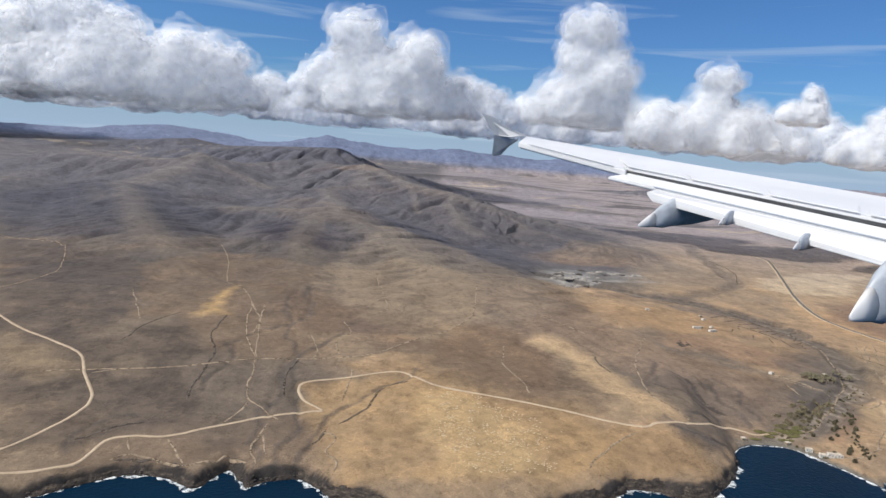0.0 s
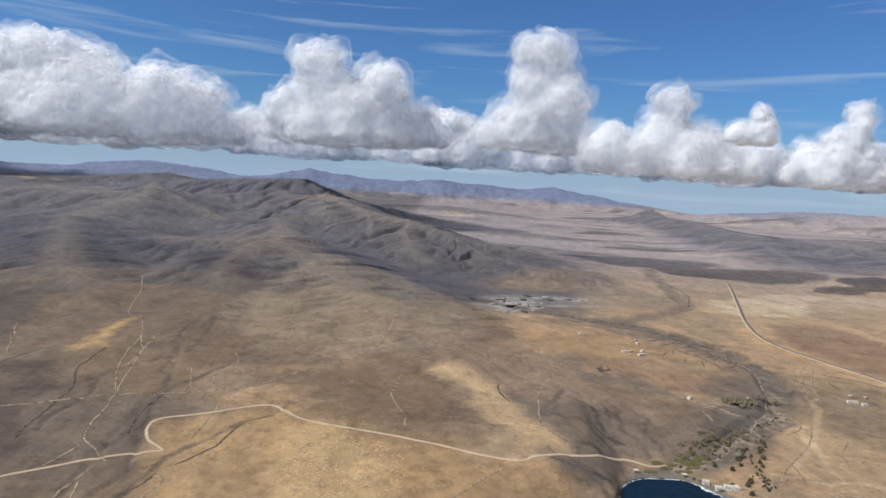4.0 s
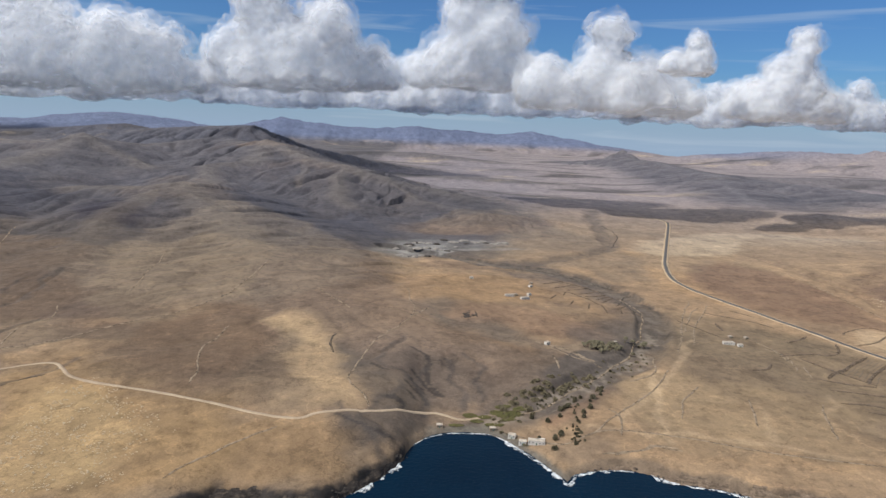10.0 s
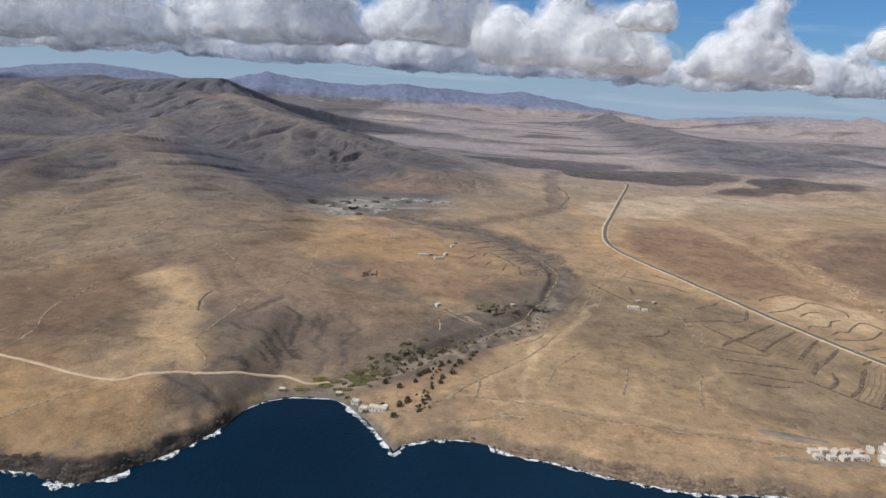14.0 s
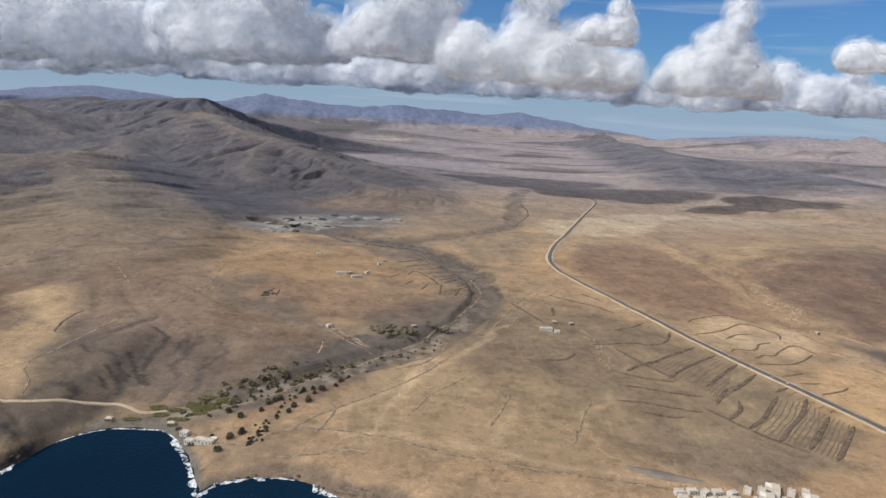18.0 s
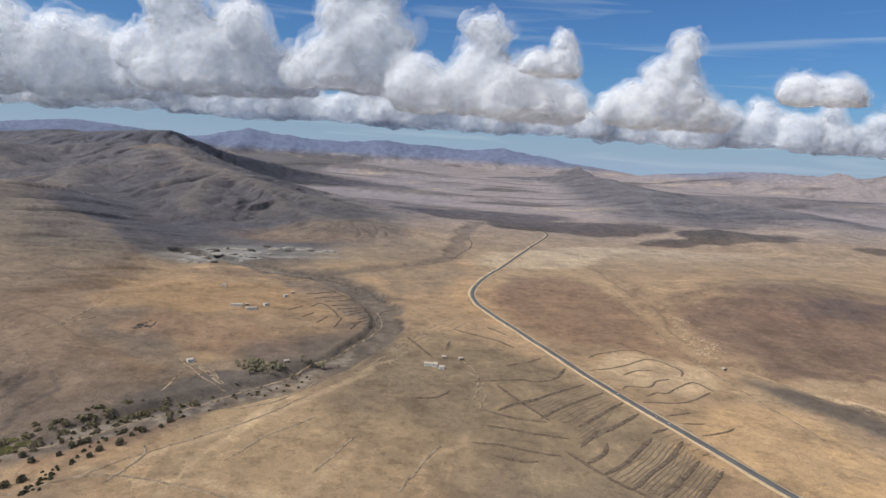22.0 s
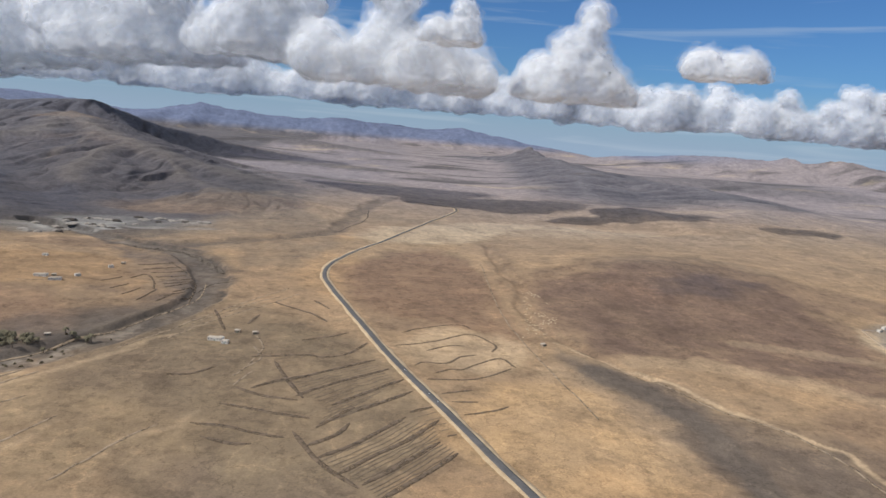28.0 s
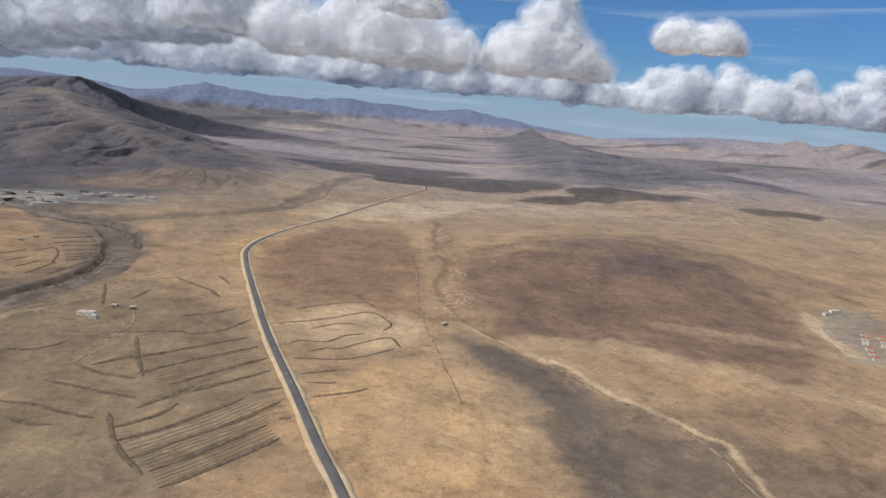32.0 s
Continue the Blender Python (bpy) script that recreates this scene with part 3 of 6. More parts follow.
# the DARK patch at (-230, 950) is a shadow painted beside the dome
NORTH = [(250, 930, 120, 50, 20, BROWN, 0.9), (-157, 905, 60, 26, 150, BROWN, 0.6), (-230, 950, 90, 40, 150, DARK, 0.85), (-181, 1470, 60, 50, 0, BROWN, 0.7),
         (-10, 1262, 90, 30, 130, BROWN, 0.8), (170, 765, 95, 55, 0, GREY, 0.8), (175, 752, 34, 16, 25, (0.255, 0.232, 0.205), 0.9), (250, 788, 50, 8, 8, (0.225, 0.20, 0.17), 0.7), (206, 492, 6, 10, 0, BASALT, 0.9)]
# the DARK strip at (330, 1700) is a cloud shadow painted on the plain
FAR_NORTH = [(1400, 1900, 420, 150, 150, DUSK, 0.5), (330, 1700, 260, 50, 165, DARK, 0.45), (150, 2650, 420, 80, 160, DARK, 0.6)]
DUSK_EDGE = ([200, 300, 350, 380, 400, 450, 500, 550, 600, 680, 720, 780, 900, 1000, 1300, 2000], [-60, -10, 10, 150, 205, 210, 195, 140, 112, 135, 150, 210, 250, 330, 420, 520])


# zones of one soil: colour, strength, outline
DUSKY, OLIVE = (0.122, 0.096, 0.075), (0.205, 0.152, 0.098)
ZONES = [(DUSKY, 0.92, [(567, 473), (583, 464), (619, 422), (644, 386), (661, 355), (665, 331), (668, 290), (600, 280), (594, 326), (592, 352), (589, 392), (587, 420), (570, 436)]),
         ((0.152, 0.110, 0.079), 0.85, [(649, 389), (672, 372), (700, 352), (760, 345), (880, 300), (900, 220), (668, 230), (666, 331)]),
         (BROWN, 0.85, [(590, 652), (650, 700), (722, 730), (806, 712), (825, 627), (810, 550), (774, 441), (727, 455), (688, 444), (672, 479), (647, 487), (610, 462), (590, 496), (585, 566)]),
         (OLIVE, 0.85, [(318, 470), (371, 501), (416, 495), (464, 465), (489, 394), (500, 356), (485, 335), (471, 321), (445, 330), (400, 350), (350, 385), (325, 430)]),
         ((0.205, 0.148, 0.095), 0.75, [(285, 385), (325, 425), (400, 350), (405, 312), (300, 305), (268, 332)]),
         (TAN, 0.6, [(414, 405), (429, 414), (438, 395), (429, 390)]), (OCHRE, 0.5, [(440, 300), (500, 330), (520, 300), (500, 270), (450, 275)]),
         (BROWN, 0.7, [(429, 614), (437, 660), (480, 690), (512, 680), (540, 595), (536, 514), (504, 507), (465, 497), (444, 550)]),
         ((0.142, 0.108, 0.083), 0.85, [(40, 500), (62, 540), (132, 602), (161, 541), (223, 494), (255, 448), (239, 403), (221, 372), (198, 360), (180, 400), (150, 450), (90, 470)]),
         (DUSKY, 0.85, [(79, 599), (126, 596), (175, 534), (227, 482), (257, 417), (238, 400), (220, 378)]),
         ((0.215, 0.147, 0.091), 0.9, [(133, 600), (175, 630), (260, 581), (236, 545), (166, 544)]), ((0.172, 0.118, 0.079), 0.9, [(166, 544), (236, 545), (276, 538), (304, 483), (300, 460), (267, 468), (244, 456), (222, 492), (183, 525)]), ((0.275, 0.185, 0.112), 0.9, [(229, 427), (239, 437), (247, 426), (239, 416)]), (GREY, 0.75, [(226, 368), (257, 396), (288, 433), (318, 463), (345, 502), (349, 546), (332, 604), (306, 659), (259, 694), (229, 695), (231, 723), (295, 727), (347, 634), (362, 557), (359, 501), (337, 461), (306, 429), (286, 387), (264, 359), (247, 335)]),
         (BROWN, 0.7, [(-170, 560), (-118, 600), (14, 610), (125, 615), (165, 530), (140, 485), (70, 453), (33, 420), (-10, 415), (-80, 450)]),
         (DUSKY, 0.35, [(351, 508), (400, 470), (382, 420), (344, 395), (320, 420)]),
         (DUSKY, 0.85, [(-420, 470), (-297, 500), (-140, 544), (-90, 420), (-76, 375), (-84, 332), (-169, 300), (-260, 330)]),
         ((0.30, 0.215, 0.135), 0.85, [(73, 451), (97, 472), (120, 439), (130, 373), (122, 337), (109, 336), (110, 383), (100, 433), (84, 443)]), ((0.265, 0.178, 0.105), 0.85, [(112, 317), (132, 324), (146, 305), (137, 277), (120, 273), (87, 271), (72, 272), (79, 296)]), (TAN, 0.7, [(0, 324), (46, 342), (67, 304), (43, 277), (12, 280)]),
         ((0.135, 0.098, 0.068), 0.85, [(84, 388), (105, 417), (133, 369), (147, 334), (123, 330)]), ((0.090, 0.074, 0.062), 0.9, [(114, 426), (176, 415), (185, 394), (185, 358), (177, 345), (164, 336), (154, 334), (133, 369)]), ((0.080, 0.065, 0.055), 0.9, [(134, 327), (173, 338), (180, 334), (167, 312), (154, 297), (146, 295), (129, 320)]), ((0.168, 0.118, 0.080), 0.8, [(260, 581), (276, 620), (316, 594), (343, 555), (346, 526), (332, 493), (305, 481), (276, 538)]),
         ((0.165, 0.120, 0.084), 0.8, [(226, 329), (237, 321), (261, 329), (264, 303), (237, 295)]), (GREY, 0.4, [(139, 422), (180, 411), (190, 360), (159, 347), (140, 380)])]

# broad ground tones, some with slope light, cloud shade and haze in them: hillsides, lower slopes, western land, stream
# land, eastern plain
HILLSIDES = [((0.077, 0.066, 0.066), 0.7, [(-409, 939), (-430, 1197), (-305, 1256), (-98, 1270), (36, 1441), (260, 1128), (139, 835), (16, 757), (-90, 712), (-279, 738)]),
             ((0.130, 0.099, 0.079), 0.75, [(-227, 877), (-302, 1151), (-233, 1146), (-145, 1077), (-49, 858), (-40, 781), (-117, 833), (-159, 820)]),
             # cloud shadow in the hollow, painted as a dark tone
             ((0.036, 0.031, 0.040), 0.75, [(-251, 817), (-220, 848), (-164, 800), (-126, 750), (-133, 711), (-169, 698)]),
             ((0.062, 0.058, 0.066), 0.7, [(-105, 947), (-48, 1044), (85, 946), (139, 835), (115, 708), (64, 699), (41, 645), (-39, 798)]),
             ((0.088, 0.072, 0.065), 0.7, [(-58, 1092), (-26, 1223), (34, 1244), (142, 1186), (217, 1026), (133, 969), (68, 961), (33, 882)]),
             ((0.130, 0.097, 0.073), 0.8, [(166, 945), (216, 1006), (306, 1102), (358, 1024), (345, 953), (259, 908)]),
             ((0.079, 0.066, 0.060), 0.75, [(-257, 704), (-167, 694), (-80, 733), (-13, 729), (29, 650), (-4, 551), (-57, 523), (-162, 557)]),
             ((0.045, 0.043, 0.052), 0.7, [(-680, 972), (-659, 1149), (-475, 1106), (-274, 854), (-281, 700), (-395, 666), (-493, 703)]),
             # second cloud shadow painted on the front hill
             ((0.033, 0.029, 0.037), 0.75, [(-222, 781), (-164, 772), (-113, 722), (-115, 700), (-185, 699)])]
SLOPES = [((0.070, 0.054, 0.047), 0.75, [(-162, 557), (-57, 523), (-15, 555), (10, 457), (-45, 439), (-87, 442)]),
          ((0.091, 0.070, 0.058), 0.7, [(29, 650), (110, 696), (143, 628), (124, 561), (104, 462), (58, 482), (4, 527)]),
          ((0.158, 0.104, 0.067), 0.7, [(107, 551), (151, 575), (179, 476), (216, 455), (246, 415), (221, 380), (198, 401), (179, 433), (137, 470)]),
          ((0.244, 0.156, 0.082), 0.8, [(154, 608), (256, 645), (277, 579), (223, 530), (162, 534)]),
          ((0.107, 0.076, 0.054), 0.7, [(-39, 418), (21, 457), (69, 455), (105, 385), (101, 330), (62, 345), (-9, 392)]),
          ((0.169, 0.112, 0.063), 0.75, [(-46, 378), (-9, 392), (62, 345), (101, 320), (149, 310), (135, 278), (30, 261)]),
          ((0.359, 0.252, 0.149), 0.85, [(72, 456), (94, 474), (112, 433), (127, 376), (146, 343), (126, 331), (108, 368), (100, 427)])]
WEST_LAND = [((0.063, 0.049, 0.041), 0.75, [(-297, 420), (-226, 386), (-197, 393), (-179, 447), (-136, 387), (-147, 368), (-121, 312), (-120, 283), (-154, 262), (-186, 262)]),
             ((0.053, 0.043, 0.040), 0.7, [(-477, 679), (-382, 645), (-274, 578), (-211, 438), (-226, 386), (-297, 420)]),
             ((0.134, 0.093, 0.063), 0.7, [(-274, 578), (-225, 668), (-119, 625), (-54, 483), (-71, 386), (-124, 372), (-179, 447), (-211, 438)]),
             ((0.376, 0.248, 0.114), 0.85, [(-170, 447), (-178, 501), (-175, 542), (-157, 451)]),
             ((0.295, 0.193, 0.100), 0.8, [(-69, 346), (-12, 371), (9, 350), (72, 329), (104, 306), (91, 276), (60, 256), (-33, 250), (-49, 277)]),
             ((0.334, 0.239, 0.128), 0.6, [(-4, 350), (32, 331), (65, 303), (56, 263), (20, 259), (-1, 296)]),
             ((0.130, 0.086, 0.056), 0.7, [(9, 499), (70, 468), (87, 374), (36, 353), (2, 385)]),
             ((0.123, 0.088, 0.063), 0.7, [(-154, 262), (-114, 296), (-56, 316), (-38, 279), (-56, 263), (-98, 253), (-149, 241)])]
STREAM_LAND = [((0.195, 0.138, 0.098), 0.75, [(32, 563), (54, 634), (123, 638), (174, 612), (183, 488), (194, 424), (142, 395)]),
               ((0.140, 0.103, 0.079), 0.7, [(116, 434), (157, 439), (216, 428), (251, 398), (237, 355), (214, 333), (183, 332)]),
               ((0.245, 0.160, 0.094), 0.8, [(140, 596), (199, 636), (267, 636), (292, 581), (265, 536), (212, 541), (170, 519)]),
               ((0.215, 0.138, 0.090), 0.8, [(186, 507), (228, 528), (284, 513), (303, 477), (280, 452), (242, 476), (210, 471)]),
               ((0.089, 0.074, 0.065), 0.75, [(244, 423), (275, 478), (321, 512), (344, 569), (357, 569), (355, 511), (318, 456), (278, 377), (251, 347), (237, 355)]),
               ((0.100, 0.081, 0.071), 0.75, [(240, 677), (313, 676), (344, 603), (360, 544), (348, 502), (336, 541), (312, 603), (267, 636)])]
PLAIN_LAND = [((0.180, 0.139, 0.104), 0.65, [(-120, 560), (-70, 860), (40, 810), (110, 700), (120, 560), (60, 480), (-60, 500)]),
              ((0.195, 0.146, 0.100), 0.7, [(-113, 625), (-44, 696), (32, 660), (46, 505), (1, 431), (-54, 479)]),
              ((0.215, 0.158, 0.102), 0.7, [(-275, 389), (-227, 370), (-193, 341), (-216, 331), (-236, 333)]),
              ((0.275, 0.197, 0.118), 0.55, [(288, 400), (345, 400), (400, 372), (404, 350), (335, 320), (283, 328)]),
              ((0.170, 0.129, 0.094), 0.6, [(230, 720), (260, 860), (330, 960), (400, 900), (420, 760), (400, 640), (360, 640), (340, 700)]),
              ((0.145, 0.112, 0.076), 0.42, [(325, 489), (332, 507), (355, 551), (398, 529), (452, 476), (482, 395), (489, 345), (473, 316), (433, 312)]),
              ((0.235, 0.170, 0.106), 0.25, [(402, 436), (492, 462), (508, 399), (439, 314), (379, 310)])]
QUARRY_LAND = [((0.207, 0.191, 0.170), 0.45, [(117, 705), (128, 772), (159, 830), (211, 842), (278, 842), (280, 810), (210, 779), (162, 697), (140, 675)]),
               ((0.273, 0.254, 0.224), 0.6, [(138, 730), (150, 790), (205, 815), (200, 765), (165, 720)])]
EAST_LAND = [((0.147, 0.105, 0.069), 0.6, [(303, 439), (366, 479), (410, 530), (443, 493), (473, 427), (447, 348), (412, 349), (380, 339), (360, 343)]),
             ((0.180, 0.113, 0.074), 0.75, [(422, 653), (521, 766), (558, 619), (555, 492), (516, 507), (475, 521), (443, 585)]),
             ((0.130, 0.086, 0.066), 0.75, [(576, 620), (681, 661), (798, 641), (786, 549), (771, 470), (732, 422), (675, 458), (635, 470), (591, 474), (574, 518)]),
             ((0.080, 0.062, 0.060), 0.75, [(682, 624), (759, 665), (798, 641), (723, 591), (680, 594)]),
             ((0.130, 0.097, 0.074), 0.75, [(570, 467), (595, 446), (616, 409), (639, 370), (665, 338), (661, 330), (590, 327), (589, 364), (580, 415)]),
             ((0.368, 0.242, 0.130), 0.75, [(490, 371), (524, 424), (562, 434), (576, 403), (580, 358), (584, 326), (526, 323)]),
             ((0.270, 0.185, 0.116), 0.7, [(544, 773), (630, 936), (896, 939), (964, 762), (906, 683), (744, 691), (611, 677)])]


def inside(x, y, pts):
    hit = np.zeros(np.shape(x), bool)
    for (ax, ay), (bx, by) in zip(pts, pts[1:] + pts[:1]):
        hit ^= ((ay > y) != (by > y)) & (x < (bx - ax) * (y - ay) / (by - ay + 1e-9) + ax)
    return hit


def ground_colour(x, y, z):
    col = np.empty(x.shape + (3,))
    col[:] = TAN
    wx, wy = x + 16 * fbm(x / 34, y / 34, 5, 61), y + 16 * fbm(x / 34, y / 34, 5, 67)

    def lay(c, w):
        w = np.clip(w, 0, 1)[..., None]
        col[:] = col * (1 - w) + np.array(c) * w
    lay(BROWN, smooth(-0.05, 0.45, fbm(x / 190, y / 130, 5, 71)) * 0.35)
    lay(OCHRE, smooth(0.05, 0.45, fbm(x / 110, y / 80, 5, 73)) * 0.35)
    lay(GREY, smooth(0.1, 0.5, fbm(x / 80, y / 60, 5, 74)) * 0.2)
    edge = np.interp(y, *DUSK_EDGE)
    west = smooth(60, -70, wx - edge)
    lay(GREY, west * (0.75 + 0.25 * smooth(0.3, -0.3, fbm(x / 120, y / 120, 4, 75))))
    lay(BROWN, west * smooth(0.05, 0.5, fbm(x / 90, y / 70, 5, 76)) * 0.8)
    lay(DARK, west * smooth(0.15, 0.5, fbm(x / 140, y / 110, 5, 70)) * 0.7)
    lay((0.175, 0.130, 0.090), smooth(170, 120, wx) * smooth(470, 430, wy) * 0.75)
    # hills and upland: dark rock, with cloud shade and haze put into the tone
    hills = smooth(16, 42, z) * smooth(2600, 1800, y) * smooth(700, 400, x)
    lay((0.078, 0.069, 0.069), hills * 0.9)
    upland = smooth(735, 800, wy) * smooth(40, -40, wx - np.interp(y, [750, 900, 1000, 1150, 1300, 1500, 2200], [250, 300, 330, 310, 200, 60, 0]))
    lay((0.090, 0.079, 0.077), upland * 0.9)
    lay(DARK, hills * smooth(0.0, 0.45, fbm(x / 150, y / 150, 5, 77)) * 0.3)
    lay(BROWN, hills * smooth(0.1, 0.5, fbm(x / 170, y / 170, 4, 78)) * 0.3)
    for px, py, a, b_, turn, c, s in WEST + VALLEY + PLAIN + EAST + NORTH:
        co_, si = math.cos(radians(turn)), math.sin(radians(turn))
        u, v = ((wx - px) * co_ + (wy - py) * si) / a, (-(wx - px) * si + (wy - py) * co_) / b_
        lay(c, s * smooth(1.16, 0.84, np.hypot(u, v)))
    for c, s, pts in ZONES + HILLSIDES + SLOPES + WEST_LAND + STREAM_LAND + EAST_LAND + PLAIN_LAND + QUARRY_LAND:
        lo, hi = np.min(pts, axis=0) - 45, np.max(pts, axis=0) + 45
        at = np.nonzero((x > lo[0]) & (x < hi[0]) & (y > lo[1]) & (y < hi[1]))
        ux, uy = wx[at], wy[at]
        d = to_line(ux, uy, pts + pts[:1])
        w = (s * smooth(-9, 9, np.where(inside(ux, uy, pts), d, -d)) * (0.82 + 0.5 * fbm(ux / 26, uy / 20, 4, 88)))
        w = np.clip(w, 0, 1)[:, None]
        col[at] = col[at] * (1 - w) + np.array(c) * w
    for half, c, s, pts in SWATHS:
        lay(c, s * smooth(1.4, 0.6, to_line(wx * 0.6 + x * 0.4, wy * 0.6 + y * 0.4, pts) / half))
    # tone by relief: darker grey low down and in the gullies of the slopes, warmer on the crests
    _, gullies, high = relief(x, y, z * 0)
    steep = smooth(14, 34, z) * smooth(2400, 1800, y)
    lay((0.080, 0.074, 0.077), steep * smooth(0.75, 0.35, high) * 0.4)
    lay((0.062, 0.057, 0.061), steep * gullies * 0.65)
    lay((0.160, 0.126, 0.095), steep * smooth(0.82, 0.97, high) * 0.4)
    # back hills: dark tone with the bluish haze painted in
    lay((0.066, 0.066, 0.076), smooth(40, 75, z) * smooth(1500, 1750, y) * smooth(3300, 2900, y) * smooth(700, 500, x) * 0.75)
    # far plain and ranges: distance haze painted into the colour, mauve then blue
    lay(HAZE_MAUVE, smooth(780, 1500, y) * 0.82 * (1 - 0.85 * np.maximum(hills, upland)))
    lay(DARK, (1 - hills) * smooth(900, 1500, y) * smooth(0.05, 0.4, fbm(x / 420, y / 120, 5, 79)) * 0.8)
    lay(PALE, (1 - hills) * smooth(900, 1500, y) * smooth(0.2, 0.5, fbm(x / 300, y / 80, 5, 80)) * 0.6)
    lay((0.080, 0.072, 0.076), smooth(700, 850, x) * smooth(1150, 1400, y) * smooth(3400, 3100, y) * smooth(0.12, 0.5, high) * (0.75 + 0.25 * gullies))
    lay((0.19, 0.165, 0.155), smooth(700, 850, x) * smooth(1150, 1400, y) * smooth(3400, 3100, y) * smooth(0.12, 0.4, high) * smooth(0.25, 0.0, gullies) * 0.25)
    for px, py, a, b_, turn, c, s in FAR_NORTH:
        co_, si = math.cos(radians(turn)), math.sin(radians(turn))
        u, v = ((x - px) * co_ + (y - py) * si) / a, (-(x - px) * si + (y - py) * co_) / b_
        lay(c, s * smooth(1.3, 0.6, np.hypot(u, v) + 0.25 * fbm(x / 90, y / 60, 4, 86)))
    lay(HAZE_BLUE, smooth(45, 95, z) * smooth(3050, 3700, y) * 0.95)
    # stream beds and dark cliffs
    d = to_line(wx * 0.5 + x * 0.5, wy * 0.5 + y * 0.5, WADI)
    lay(GREY, smooth(18, 8, d) * (0.65 + 0.5 * fbm(x / 15, y / 15, 3, 89)))
    lay((0.25, 0.21, 0.17), smooth(9, 4, d) * (0.6 - 0.35 * smooth(440, 520, y)) * smooth(-0.2, 0.3, fbm(x / 8, y / 8, 4, 85)))
    lay((0.070, 0.060, 0.052), smooth(8, 10, d) * smooth(14, 12, d) * smooth(470, 560, y) * smooth(-0.25, 0.15, fbm(x / 7, y / 7, 4, 92)) * 0.8)
    d = to_line(wx * 0.5 + x * 0.5, wy * 0.5 + y * 0.5, WADI_UP)
    lay(DARK, smooth(17, 6, d) * 0.45)
    # each carved gully also gets a dark line in its colour
    for k, g in enumerate(GULLIES):
        lay(DARK, smooth(2.6, 0.6, to_line(wx * 0.8 + x * 0.2, wy * 0.8 + y * 0.2, g)) * (0.6 if k < 11 else 0.2))
    shore = np.interp(x, [p[0] for p in COAST], [p[1] for p in COAST])
    inland = y - shore
    cl = np.interp(x, [p[0] for p in CLIFF], [p[1] for p in CLIFF])
    strip = inland + 4 * fbm(x / 14, y / 14, 3, 81)
    rocky = smooth(4.5, 6.0, cl) * (x < 200)
    lay(BASALT, smooth(4.5, 2.5, strip) * rocky)
    lay(DARK, smooth(8, 4, strip) * rocky * 0.4 * smooth(-0.1, 0.3, fbm(x / 6, y / 6, 4, 87)))
    lay((0.17, 0.125, 0.088), smooth(6, 3, strip) * smooth(1.6, 3.0, cl) * (1 - rocky))
    lay((0.13, 0.115, 0.095), smooth(9, 3, strip) * smooth(2.6, 1.4, cl))
    k = 1 + 0.11 * fbm(x / 14, y / 14, 4, 83)[..., None]
    # bluer and less red with distance: haze put into the ground colour
    haze_tint = smooth(550, 1000, y)[..., None] * np.array([-0.085, 0.0, 0.15]) + np.array([-0.01, 0.0, -0.005])
    return np.clip(col * k * (1 + haze_tint), 0.01, 0.8)


def sheet(name, gx, gy, zz, colours, mat):
    ny, nx = zz.shape
    me = bpy.data.meshes.new(name)
    vx, vy = np.meshgrid(gx, gy)
    co_ = np.stack([vx, vy, zz], -1).reshape(-1, 3).astype(np.float32)
    i = np.arange((ny - 1) * (nx - 1))
    r, c = i // (nx - 1), i % (nx - 1)
    a = r * nx + c
    quads = np.stack([a, a + 1, a + nx + 1, a + nx], 1).astype(np.int32)
    me.vertices.add(len(co_))
    me.vertices.foreach_set("co", co_.ravel())
    me.loops.add(quads.size)
    me.loops.foreach_set("vertex_index", quads.ravel())
    me.polygons.add(len(quads))
    me.polygons.foreach_set("loop_start", np.arange(len(quads), dtype=np.int32) * 4)
    me.polygons.foreach_set("use_smooth", np.ones(len(quads), bool))
    me.update(calc_edges=True)
    at = me.color_attributes.new("soil", "FLOAT_COLOR", "POINT")
    rgba = np.ones((len(co_), 4), np.float32)
    rgba[:, :3] = colours.reshape(-1, 3)
    at.data.foreach_set("color", rgba.ravel())
    me.materials.append(mat)
    return new(name, me)


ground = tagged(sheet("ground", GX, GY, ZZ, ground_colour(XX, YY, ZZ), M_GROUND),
                "dry tan and grey volcanic desert land with hills, gullies and dark sea cliffs, haze painted into the far land", "ground", kind="structure")

bm = bmesh.new()
bmesh.ops.create_grid(bm, x_segments=8, y_segments=8, size=1.0)
bmesh.ops.scale(bm, vec=(5200, 2800, 1), verts=bm.verts)
bmesh.ops.translate(bm, vec=(200, -2300, 0.0), verts=bm.verts)
sea = tagged(part("water", bm, M_SEA), "deep blue open sea with small ripples off the coast", "sea", kind="structure")


